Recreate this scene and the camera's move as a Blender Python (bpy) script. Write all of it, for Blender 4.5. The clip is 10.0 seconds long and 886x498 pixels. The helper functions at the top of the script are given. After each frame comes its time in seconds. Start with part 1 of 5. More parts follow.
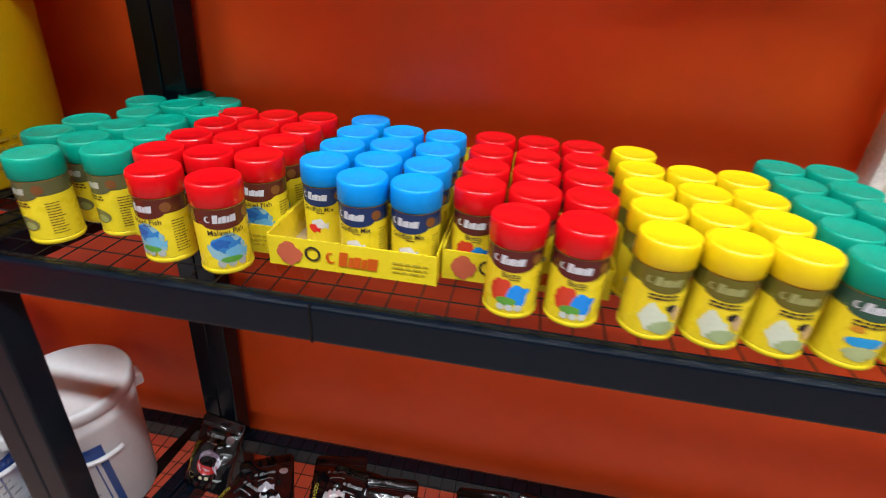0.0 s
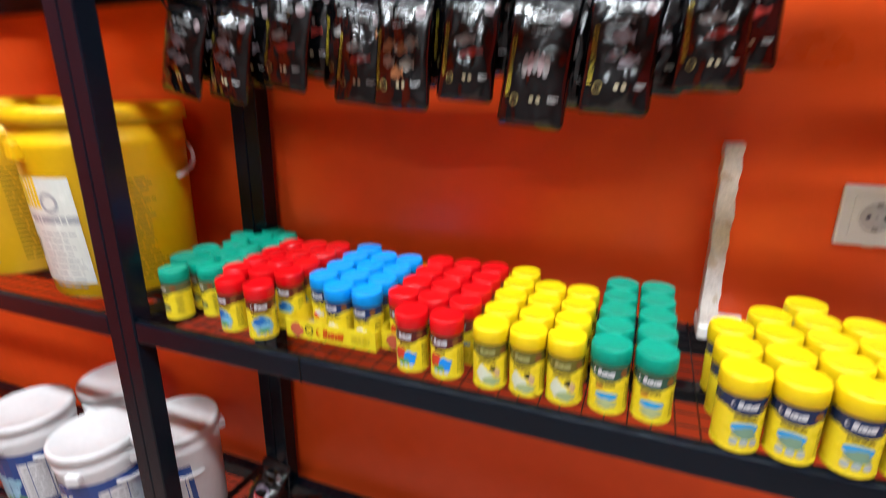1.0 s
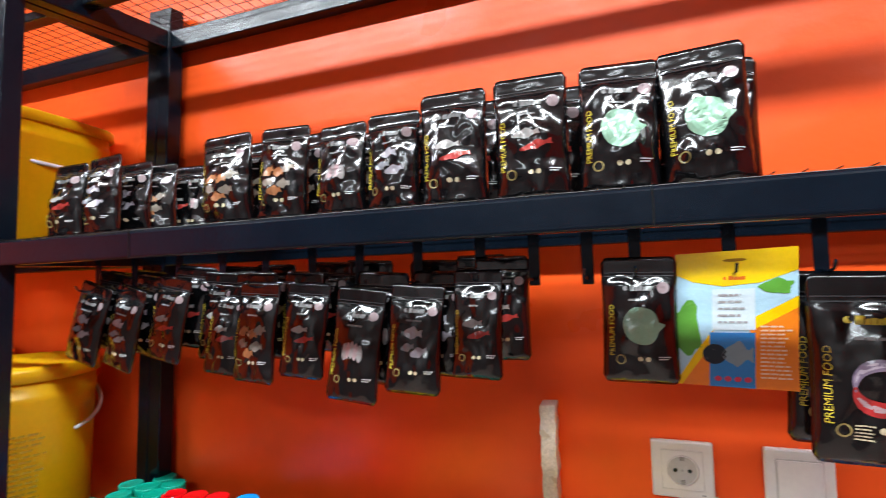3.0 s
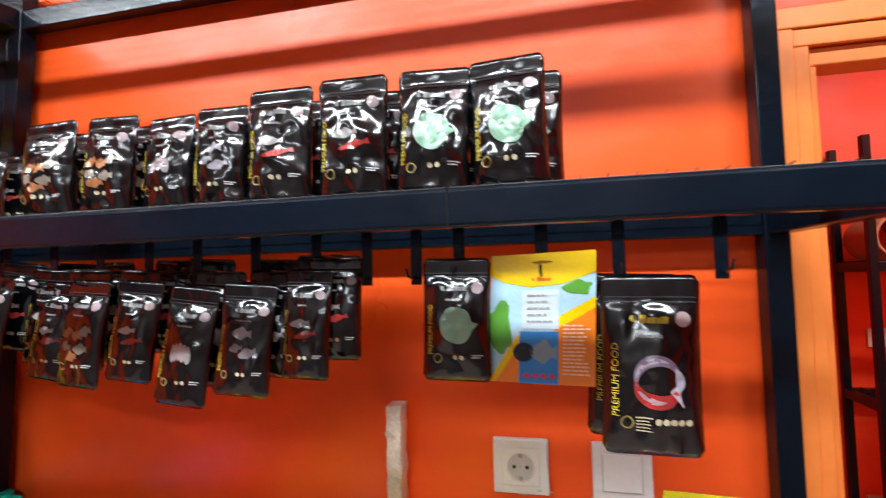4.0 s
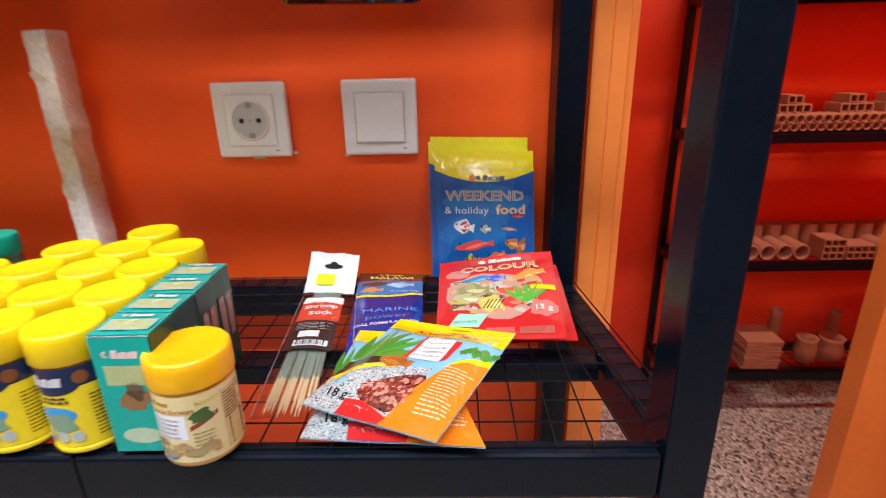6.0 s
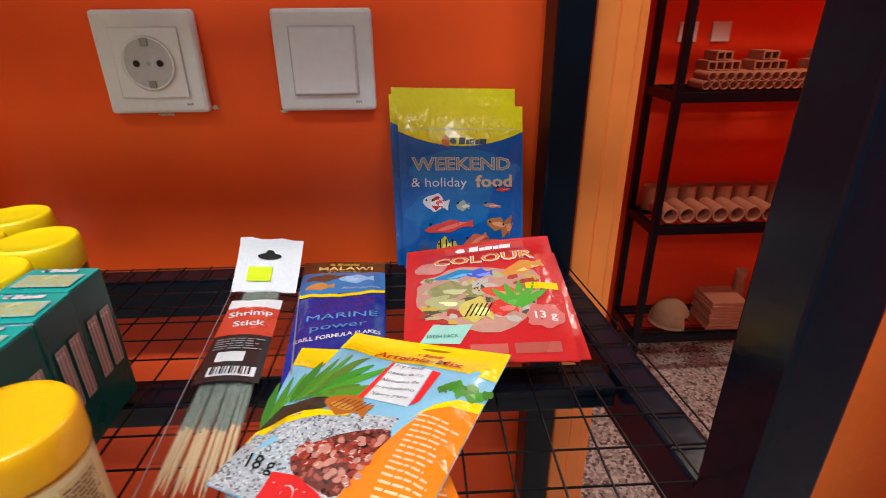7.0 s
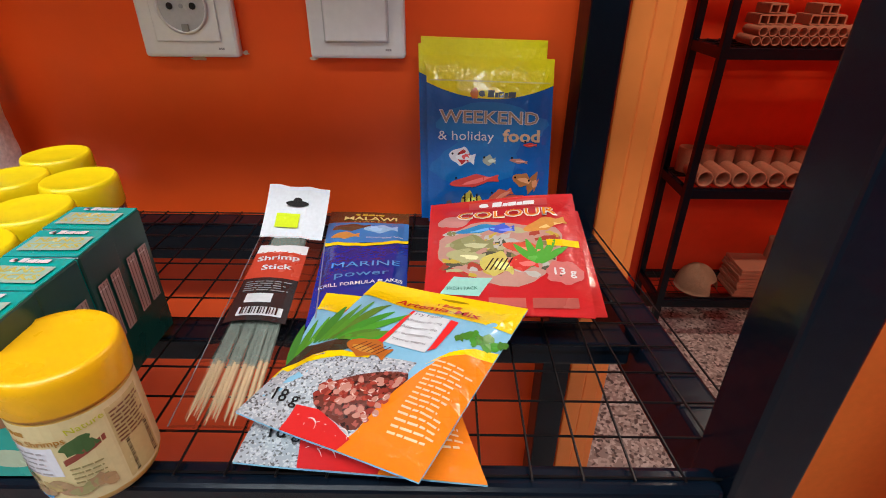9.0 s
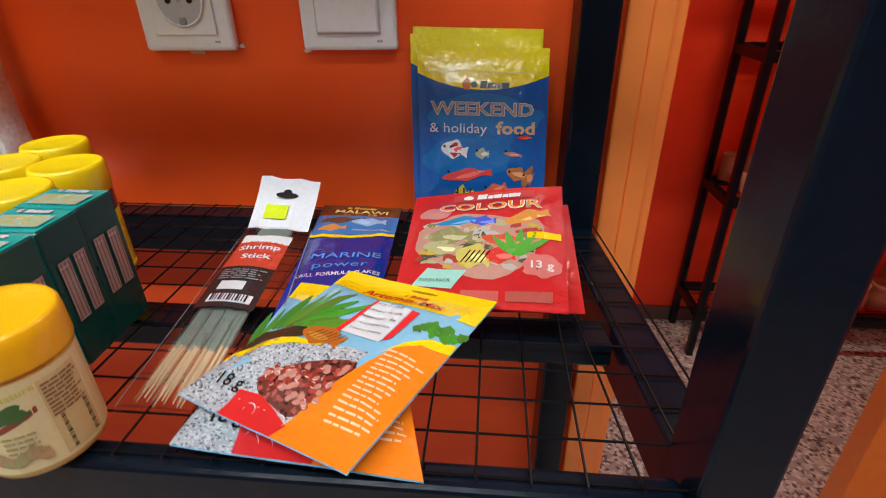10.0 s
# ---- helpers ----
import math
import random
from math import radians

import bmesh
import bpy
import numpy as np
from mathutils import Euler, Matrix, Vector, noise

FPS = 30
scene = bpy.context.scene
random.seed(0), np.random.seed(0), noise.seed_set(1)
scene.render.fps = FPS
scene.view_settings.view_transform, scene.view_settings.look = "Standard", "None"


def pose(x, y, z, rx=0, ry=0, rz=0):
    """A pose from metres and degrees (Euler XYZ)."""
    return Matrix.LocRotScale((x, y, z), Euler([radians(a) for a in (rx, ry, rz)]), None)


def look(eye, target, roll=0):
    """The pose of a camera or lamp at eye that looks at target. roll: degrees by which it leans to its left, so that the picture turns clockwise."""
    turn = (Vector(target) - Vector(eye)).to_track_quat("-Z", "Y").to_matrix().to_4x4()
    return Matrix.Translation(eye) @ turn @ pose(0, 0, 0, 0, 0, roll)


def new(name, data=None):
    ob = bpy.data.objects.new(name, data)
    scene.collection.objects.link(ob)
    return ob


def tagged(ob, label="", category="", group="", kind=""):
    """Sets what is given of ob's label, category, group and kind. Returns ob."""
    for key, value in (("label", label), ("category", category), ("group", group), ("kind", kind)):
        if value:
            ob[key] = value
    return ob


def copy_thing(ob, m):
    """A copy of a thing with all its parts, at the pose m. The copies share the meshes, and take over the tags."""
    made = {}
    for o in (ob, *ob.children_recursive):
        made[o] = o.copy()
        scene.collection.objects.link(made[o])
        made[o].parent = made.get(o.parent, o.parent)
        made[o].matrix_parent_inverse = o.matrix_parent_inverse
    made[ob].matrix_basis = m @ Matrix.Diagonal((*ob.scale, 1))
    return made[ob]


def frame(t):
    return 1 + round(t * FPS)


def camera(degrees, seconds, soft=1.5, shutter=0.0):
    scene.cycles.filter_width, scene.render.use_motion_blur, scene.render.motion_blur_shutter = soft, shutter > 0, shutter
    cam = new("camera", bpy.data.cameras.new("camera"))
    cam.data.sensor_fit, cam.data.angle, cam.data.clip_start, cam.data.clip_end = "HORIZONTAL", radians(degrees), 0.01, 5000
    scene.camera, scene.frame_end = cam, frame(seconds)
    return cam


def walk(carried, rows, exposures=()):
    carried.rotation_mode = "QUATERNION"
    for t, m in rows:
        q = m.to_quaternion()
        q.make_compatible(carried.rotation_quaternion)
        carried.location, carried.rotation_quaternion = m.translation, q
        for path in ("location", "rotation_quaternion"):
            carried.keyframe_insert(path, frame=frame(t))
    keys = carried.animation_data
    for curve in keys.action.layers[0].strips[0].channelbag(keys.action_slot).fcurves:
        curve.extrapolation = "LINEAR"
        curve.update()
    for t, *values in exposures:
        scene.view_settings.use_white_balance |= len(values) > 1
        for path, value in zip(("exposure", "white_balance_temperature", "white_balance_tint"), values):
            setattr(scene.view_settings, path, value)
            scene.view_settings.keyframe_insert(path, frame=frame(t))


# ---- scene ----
cam = camera(82.1, 10.0, soft=0.95, shutter=0.5)
PATH = [
    (0, (-0.051, 0.027, 1.646), (-0.323, 1.751, 0.669), 3.1),
    (0.5, (0.078, -0.071, 1.671), (-0.407, 1.672, 0.82), 2.0),
    (1, (0.215, -0.163, 1.763), (-0.502, 1.598, 1.141), -0.8),
    (1.3, (0.262, -0.194, 1.804), (-0.524, 1.627, 1.56), -1.7),
    (1.5, (0.292, -0.211, 1.821), (-0.501, 1.625, 1.792), -1.5),
    (2, (0.366, -0.212, 1.85), (-0.472, 1.601, 1.956), -0.7),
    (3.5, (0.5, -0.144, 1.883), (-0.077, 1.767, 1.99), -2.0),
    (4, (0.575, -0.131, 1.868), (0.105, 1.809, 1.987), -1.3),
    (4.5, (0.621, -0.1, 1.819), (0.206, 1.855, 1.886), -1.6),
    (5, (0.68, -0.044, 1.748), (0.329, 1.906, 1.477), -1.4),
    (5.5, (0.734, 0.007, 1.674), (0.509, 1.926, 1.155), -1.6),
    (6.8, (0.697, 0.172, 1.623), (0.822, 2.001, 0.825), -0.6),
    (7, (0.717, 0.187, 1.618), (0.805, 2.011, 0.802), -0.5),
    (7.5, (0.729, 0.196, 1.614), (0.721, 1.995, 0.74), -0.1),
    (8, (0.72, 0.19, 1.615), (0.706, 1.963, 0.69), 0.3),
    (8.5, (0.716, 0.184, 1.617), (0.705, 1.938, 0.655), 0.5),
    (9, (0.719, 0.182, 1.619), (0.705, 1.929, 0.645), 0.4),
    (9.5, (0.736, 0.186, 1.618), (0.704, 1.938, 0.653), 0.0),
    (10, (0.763, 0.189, 1.602), (0.59, 1.945, 0.661), -0.9),
]
EXPOSURES = [(0, -0.2), (0.6, -0.25), (1.5, 0.1), (2, 0.03), (3.5, 0.03), (4.5, 0.15), (5.5, 0.08), (7, -0.48), (8, -0.54), (10, -0.56)]
walk(cam, [(t, look(eye, target, roll)) for t, eye, target, roll in PATH], EXPOSURES)

# ---- light: tube lamps under the shop's ceiling; the side room's dimmer one is added, unseen ----
world = bpy.data.worlds.new("world")
scene.world = world
world.use_nodes = True
world.node_tree.nodes["Background"].inputs[0].default_value = (1.0, 0.95, 0.9, 1)
world.node_tree.nodes["Background"].inputs[1].default_value = 0.008


def unseen_tube_light(x, y, z, sx, sy, watts, colour=(1.0, 0.96, 0.9)):
    data = bpy.data.lights.new("unseen_tube_light", "AREA")
    data.shape, data.size, data.size_y, data.energy, data.color = "RECTANGLE", sx, sy, watts, colour
    ob = new("unseen_tube_light", data)
    ob.location = (x, y, z)
    return ob


unseen_tube_light(-0.75, -0.33, 2.95, 1.45, 0.10, 50, (0.87, 0.95, 1.0))
unseen_tube_light(0.85, -0.33, 2.95, 1.45, 0.10, 50, (0.87, 0.95, 1.0))
unseen_tube_light(0.2, -1.9, 2.95, 1.45, 0.10, 26, (0.85, 0.94, 1.0))
# unseen lamp added only to brighten the side room
unseen_tube_light(2.3, 1.45, 2.93, 1.2, 0.10, 32, (1.0, 0.86, 0.74))


# ---- materials ----
def node_material(name, colour, rough=0.5, metal=0.0, var=0.12, scale=12.0, bump=0.0, bump_scale=60.0, spec=0.5, coat=0.0):
    """Base colour varied at two scales, roughness varied, fine relief."""
    m = bpy.data.materials.new(name)
    m.use_nodes = True
    nt = m.node_tree
    b = nt.nodes["Principled BSDF"]
    tc = nt.nodes.new("ShaderNodeTexCoord")
    n1 = nt.nodes.new("ShaderNodeTexNoise")
    n1.inputs["Scale"].default_value, n1.inputs["Detail"].default_value = scale, 5
    n2 = nt.nodes.new("ShaderNodeTexNoise")
    n2.inputs["Scale"].default_value, n2.inputs["Detail"].default_value = scale * 9, 3
    for n in (n1, n2):
        nt.links.new(tc.outputs["Object"], n.inputs["Vector"])
    add = nt.nodes.new("ShaderNodeMath")
    add.operation = "ADD"
    nt.links.new(n1.outputs["Fac"], add.inputs[0])
    nt.links.new(n2.outputs["Fac"], add.inputs[1])
    mr = nt.nodes.new("ShaderNodeMapRange")
    mr.inputs["From Min"].default_value, mr.inputs["From Max"].default_value = 0.6, 1.4
    mr.inputs["To Min"].default_value, mr.inputs["To Max"].default_value = 1 - var, 1 + var
    nt.links.new(add.outputs[0], mr.inputs["Value"])
    mul = nt.nodes.new("ShaderNodeVectorMath")
    mul.operation = "SCALE"
    mul.inputs[0].default_value = colour
    nt.links.new(mr.outputs[0], mul.inputs["Scale"])
    nt.links.new(mul.outputs[0], b.inputs["Base Color"])
    rr = nt.nodes.new("ShaderNodeMapRange")
    rr.inputs["From Min"].default_value, rr.inputs["From Max"].default_value = 0.3, 0.7
    rr.inputs["To Min"].default_value, rr.inputs["To Max"].default_value = rough * 0.8, min(1, rough * 1.2)
    nt.links.new(n1.outputs["Fac"], rr.inputs["Value"])
    nt.links.new(rr.outputs[0], b.inputs["Roughness"])
    b.inputs["Metallic"].default_value = metal
    b.inputs["Specular IOR Level"].default_value = spec
    b.inputs["Coat Weight"].default_value = coat
    b.inputs["Coat Roughness"].default_value = 0.12
    if bump:
        n3 = nt.nodes.new("ShaderNodeTexNoise")
        n3.inputs["Scale"].default_value, n3.inputs["Detail"].default_value = bump_scale, 6
        nt.links.new(tc.outputs["Object"], n3.inputs["Vector"])
        bp = nt.nodes.new("ShaderNodeBump")
        bp.inputs["Strength"].default_value, bp.inputs["Distance"].default_value = bump, 0.01
        nt.links.new(n3.outputs["Fac"], bp.inputs["Height"])
        nt.links.new(bp.outputs[0], b.inputs["Normal"])
    return m


PAINT = {}


def ink(r, g, b, rough=0.24):
    """Printing ink or plain plastic of one colour, made once for each colour."""
    key = (r, g, b, rough)
    if key not in PAINT:
        PAINT[key] = node_material("ink", (r, g, b), rough, var=0.08, scale=40, coat=0.25)
    return PAINT[key]


M_WALL = node_material("orange_paint", (0.95, 0.104, 0.015), 0.33, var=0.05, scale=3, bump=0.12, bump_scale=25, spec=0.35)
M_CASING = node_material("orange_wood_paint", (0.94, 0.26, 0.05), 0.4, var=0.06, scale=6, bump=0.1, bump_scale=18)
M_FARWALL = node_material("red_orange_paint", (0.88, 0.055, 0.012), 0.45, var=0.06, scale=3, bump=0.1, bump_scale=20)
M_CEIL = node_material("ceiling_paint", (0.5, 0.48, 0.46), 0.8, var=0.04, scale=2)
M_STEEL = node_material("black_steel_paint", (0.0022, 0.0055, 0.011), 0.22, var=0.25, scale=14, bump=0.05, bump_scale=60, spec=0.28)
M_WIRE = node_material("black_wire", (0.003, 0.003, 0.0035), 0.35, var=0.2, scale=40, spec=0.3)
M_YELLOW = node_material("yellow_lid_plastic", (0.86, 0.62, 0.004), 0.36, var=0.05, scale=25)
M_GREEN = node_material("green_lid_plastic", (0.0, 0.31, 0.21), 0.4, var=0.06, scale=25, spec=0.3)
M_RED = node_material("red_lid_plastic", (0.72, 0.004, 0.008), 0.2, var=0.06, scale=25)
M_BLUE = node_material("blue_lid_plastic", (0.0, 0.29, 0.8), 0.4, var=0.06, scale=25, spec=0.3)
M_LABELY = node_material("yellow_label", (0.80, 0.62, 0.02), 0.3, var=0.06, scale=40)
M_CLEARJAR = node_material("amber_jar_plastic", (0.30, 0.17, 0.03), 0.15, var=0.35, scale=220)
M_FOIL = node_material("black_foil", (0.0022, 0.0022, 0.0028), 0.15, var=0.3, scale=20, bump=0.10, bump_scale=22, spec=0.9)
M_WHITE = node_material("white_plastic", (0.78, 0.78, 0.76), 0.35, var=0.04, scale=20)
M_BUCKETY = node_material("yellow_bucket_plastic", (0.82, 0.47, 0.004), 0.35, var=0.06, scale=10)
M_BUCKETW = node_material("white_bucket_plastic", (0.74, 0.73, 0.74), 0.38, var=0.06, scale=10)
M_CLAY = node_material("terracotta", (0.45, 0.17, 0.09), 0.85, var=0.2, scale=20, bump=0.3, bump_scale=120)
M_CARD = node_material("raw_cardboard", (0.45, 0.33, 0.2), 0.8, var=0.1, scale=40)


# ---- mesh helpers ----
def mesh_ob(name, bm, material, parent=None, label="", smooth=False):
    me = bpy.data.meshes.new(name)
    bmesh.ops.recalc_face_normals(bm, faces=bm.faces[:])
    bm.to_mesh(me)
    bm.free()
    for m in (material if isinstance(material, (list, tuple)) else [material]):
        me.materials.append(m)
    if smooth:
        for p in me.polygons:
            p.use_smooth = True
    ob = new(name, me)
    if parent is not None:
        ob.parent = parent
    if label:
        ob["label"] = label
    return ob


def part(name, bm, material, parent, label="", smooth=False):
    return mesh_ob(name, bm, material, parent, label, smooth)


def thing(name, at=(0, 0, 0), label="", category="", group="", kind=""):
    ob = new(name)
    ob.location = at
    ob.empty_display_size = 0.02
    return tagged(ob, label, category, group, kind)


def box(x0, x1, y0, y1, z0, z1, bevel=0.0, seg=2, bm=None):
    b = bmesh.new()
    bmesh.ops.create_cube(b, size=1)
    for v in b.verts:
        v.co = Vector(((x0 + x1) / 2 + v.co.x * (x1 - x0), (y0 + y1) / 2 + v.co.y * (y1 - y0), (z0 + z1) / 2 + v.co.z * (z1 - z0)))
    if bevel:
        bmesh.ops.bevel(b, geom=b.edges[:], offset=bevel, segments=seg, affect="EDGES", profile=0.5)
    if bm is None:
        return b
    me = bpy.data.meshes.new("tmp")
    b.to_mesh(me)
    b.free()
    bm.from_mesh(me)
    bpy.data.meshes.remove(me)
    return bm


def lathe(profile, n=28, cx=0.0, cy=0.0, cap=True):
    """A turned shape from (radius, height) pairs."""
    bm = bmesh.new()
    rings = []
    for r, z in profile:
        rings.append([bm.verts.new((cx + r * math.cos(2 * math.pi * k / n), cy + r * math.sin(2 * math.pi * k / n), z)) for k in range(n)])
    for a, b in zip(rings, rings[1:]):
        for k in range(n):
            bm.faces.new((a[k], a[(k + 1) % n], b[(k + 1) % n], b[k]))
    if cap:
        bm.faces.new(rings[0])
        bm.faces.new(rings[-1])
    return bm


def rod(p, q, r, n=6, bm=None, r2=None):
    b = bm if bm is not None else bmesh.new()
    p, q = Vector(p), Vector(q)
    d = (q - p).normalized()
    u = d.orthogonal().normalized()
    w = d.cross(u)
    ends = [[b.verts.new(c + s * (u * math.cos(2 * math.pi * k / n) + w * math.sin(2 * math.pi * k / n))) for k in range(n)] for c, s in ((p, r), (q, r if r2 is None else r2))]
    for k in range(n):
        b.faces.new((ends[0][k], ends[0][(k + 1) % n], ends[1][(k + 1) % n], ends[1][k]))
    b.faces.new(ends[0])
    b.faces.new(ends[1])
    return b


# ---- structure ----
WALL_Y = 0.655
X0, X1, YB = -2.6, 3.4, -2.4


def slab(name, x0, x1, y0, y1, z0, z1, mat, label, bevel=0.0):
    return tagged(mesh_ob(name, box(x0, x1, y0, y1, z0, z1, bevel), mat), label, "", "", "structure")


M_FLOOR = bpy.data.materials.new("terrazzo")
M_FLOOR.use_nodes = True
_nt = M_FLOOR.node_tree
_b = _nt.nodes["Principled BSDF"]
_tc = _nt.nodes.new("ShaderNodeTexCoord")
_v = _nt.nodes.new("ShaderNodeTexVoronoi")
_v.inputs["Scale"].default_value = 85
_r = _nt.nodes.new("ShaderNodeValToRGB")
_r.color_ramp.interpolation = "CONSTANT"
_r.color_ramp.elements[0].color = (0.36, 0.30, 0.26, 1)
_r.color_ramp.elements[1].position, _r.color_ramp.elements[1].color = 0.42, (0.55, 0.48, 0.42, 1)
for _p, _c in ((0.62, (0.12, 0.09, 0.08, 1)), (0.74, (0.66, 0.60, 0.54, 1)), (0.9, (0.28, 0.2, 0.16, 1))):
    _e = _r.color_ramp.elements.new(_p)
    _e.color = _c
_nt.links.new(_tc.outputs["Object"], _v.inputs["Vector"])
_nt.links.new(_v.outputs["Color"], _r.inputs["Fac"])
_nt.links.new(_r.outputs["Color"], _b.inputs["Base Color"])
_b.inputs["Roughness"].default_value = 0.3

slab("floor", X0, X1, YB, 2.7, -0.1, 0, M_FLOOR, "speckled grey and brown terrazzo floor")
slab("ceiling", X0, X1, YB, 2.7, 3.0, 3.1, M_CEIL, "plain off-white painted ceiling")
slab("wall_back", X0, 0.905, WALL_Y, WALL_Y + 0.12, 0, 3.0, M_WALL, "orange painted plaster wall behind the rack")
slab("wall_back_header", 0.905, 1.72, WALL_Y, WALL_Y + 0.12, 2.176, 3.0, M_WALL, "orange painted wall over the doorway")
slab("wall_back_side", 1.72, X1, WALL_Y, WALL_Y + 0.12, 0, 3.0, M_WALL, "orange painted wall beside the doorway")
slab("wall_west", X0 - 0.1, X0, YB, 2.7, 0, 3.0, M_WALL, "orange painted side wall")
slab("wall_east", X1, X1 + 0.1, YB, 2.7, 0, 3.0, M_FARWALL, "orange painted side wall")
# wall_front is added out of view; its dark tone holds down bounce and reflections
slab("wall_front", X0, X1, YB - 0.1, YB, 0, 3.0, node_material("low_bounce_wall", (0.17, 0.155, 0.15), 0.7, var=0.15, scale=2), "unseen closing wall across the aisle, kept dark to limit bounced light")
slab("wall_far", X0, X1, 2.5, 2.6, 0, 3.0, M_FARWALL, "red-orange painted wall of the side room")
slab("baseboard", 0.0, X1, 2.47, 2.499, 0.0, 0.07, node_material("brown_skirting", (0.10, 0.055, 0.045), 0.5, var=0.2, scale=15), "dark brown skirting tile along the floor")
slab("partition", 1.70, 2.5, 1.14, 1.20, 0, 2.4, M_CASING, "orange painted partition in the side room")
# stepped casing round the doorway
CASING = "orange painted wooden door casing"
slab("trim", 0.868, 0.888, WALL_Y - 0.013, WALL_Y - 0.001, 0, 2.20, M_CASING, CASING, 0.002)
slab("trim", 0.868, 1.79, WALL_Y - 0.013, WALL_Y - 0.001, 2.2005, 2.23, M_CASING, CASING, 0.002)
slab("trim", 0.8885, 0.907, WALL_Y - 0.009, WALL_Y - 0.001, 0, 2.175, M_CASING, CASING, 0.002)
slab("trim", 0.8885, 1.77, WALL_Y - 0.009, WALL_Y - 0.001, 2.1755, 2.20, M_CASING, CASING, 0.002)
slab("trim", 0.907, 0.919, WALL_Y + 0.002, WALL_Y + 0.05, 0, 2.15, M_CASING, "orange painted inner door casing", 0.002)
slab("trim", 0.907, 1.72, WALL_Y + 0.002, WALL_Y + 0.05, 2.1505, 2.175, M_CASING, "orange painted inner door casing", 0.002)

# ---- the black steel rack ----
PS = 0.030
FY, RY = 0.336, 0.640
SHELVES = [0.852, 1.402, 1.955, 2.41]
BH = 0.038


def rack(xl, xr, zs, label, skew=(0.0, 0.0), lean=(0.0, 0.0), joints=()):
    r = thing("shelving_rack", (xl, FY, 0), label, "shelving rack", "shelving racks")
    def at(bm, name, mat=M_STEEL, lab=""):
        for v in bm.verts:
            end = 0 if v.co.x < xl + 0.06 else 1 if v.co.x > xr - 0.06 else None
            if end is not None:
                v.co.x += skew[end] * (v.co.y - FY) / (RY - FY) + lean[end] * (v.co.z - 1.6)
            v.co -= Vector((xl, FY, 0))
        return part(name, bm, mat, r, lab)
    for side, x in (("l", xl), ("r", xr - PS)):
        for y in (FY, RY - PS):
            at(box(x, x + PS, y, y + PS, 0, 2.46, 0.002), "post")
    for z in zs:
        at(box(xl + PS, xr - PS, FY + 0.001, FY + 0.017, z - BH, z, 0.004, 3), "front_beam")
        for xj in joints:
            at(box(xj, xj + 0.0016, FY + 0.0002, FY + 0.004, z - BH + 0.001, z + 0.0006), "beam_seam", M_WIRE)
        at(box(xl + PS, xr - PS, RY - 0.027, RY - 0.001, z - BH, z, 0.002), "rear_beam")
        at(box(xl + PS, xr - PS, 0.447, 0.473, z - 0.02, z - 0.002, 0.002), "middle_beam")
        for x in (xl + 0.001, xr - 0.027):
            at(box(x, x + 0.026, FY + PS, RY - PS, z - BH, z - 0.001, 0.002), "side_beam")
        bm = bmesh.new()
        y = FY + 0.008
        while y < RY:
            rod((xl + 0.004, y, z + 0.0016), (xr - 0.004, y, z + 0.0010), 0.0007, 5, bm)
            y += 0.0245
        x = xl + 0.012
        while x < xr:
            rod((x, FY + 0.004, z + 0.0036), (x, RY - 0.002, z + 0.0024), 0.0007, 5, bm)
            x += 0.0245
        at(bm, "wire_mesh", M_WIRE, "black welded wire mesh")
    return r


# the bays meet at double posts that stand a little askew
rack(-0.5495, 0.884, SHELVES, "black painted steel rack with wire mesh shelves", (0.05, -0.03), (0.045, 0.0), (-0.207, 0.466))
rack(-1.97, -0.5505, SHELVES, "black painted steel rack with wire mesh shelves holding buckets", (0.05, 0.05), (0.045, 0.045))
SZ = {k: z + 0.0034 for k, z in zip(("low", "mid", "up", "top"), SHELVES)}


# ---- printing: flat shapes and words laid on a surface ----
def refine(bm, longest):
    for _ in range(5):
        edges = [e for e in bm.edges if e.calc_length() > longest]
        if not edges:
            break
        bmesh.ops.subdivide_edges(bm, edges=edges, cuts=1)
        bmesh.ops.triangulate(bm, faces=[f for f in bm.faces if len(f.verts) > 3])


def lay(name, bm, mat, parent, surf, layer, longest=0.007, label=""):
    """Puts a flat drawing (x along, y up, metres) on surf(x, y, off)."""
    if longest:
        refine(bm, longest)
    for v in bm.verts:
        v.co = surf(v.co.x, v.co.y, 0.0003 + 0.00011 * layer + (0 if longest else 0.0005))
    return part(name, bm, mat, parent, label)


def poly(pts):
    bm = bmesh.new()
    f = bm.faces.new([bm.verts.new((x, y, 0)) for x, y in pts])
    bmesh.ops.triangulate(bm, faces=[f])
    return bm


def rounded(pts, times=2):
    """Cuts the corners of an outline until it flows."""
    for _ in range(times):
        pts = [q for a, b in zip(pts, pts[1:] + pts[:1]) for q in ((a[0] * .75 + b[0] * .25, a[1] * .75 + b[1] * .25), (a[0] * .25 + b[0] * .75, a[1] * .25 + b[1] * .75))]
    return pts


def rect(x0, y0, x1, y1, slant=0.0):
    return poly([(x0, y0), (x1, y0), (x1 + slant, y1), (x0 + slant, y1)])


def oval(cx, cy, rx, ry, ang=0.0, n=20, wob=0.0, seed=0.0):
    c, s = math.cos(radians(ang)), math.sin(radians(ang))
    pts = []
    for k in range(n):
        a = 2 * math.pi * k / n
        q = 1 + wob * noise.noise(Vector((math.cos(a) * 1.7 + seed, math.sin(a) * 1.7, seed)))
        x, y = rx * q * math.cos(a), ry * q * math.sin(a)
        pts.append((cx + c * x - s * y, cy + s * x + c * y))
    return poly(pts)


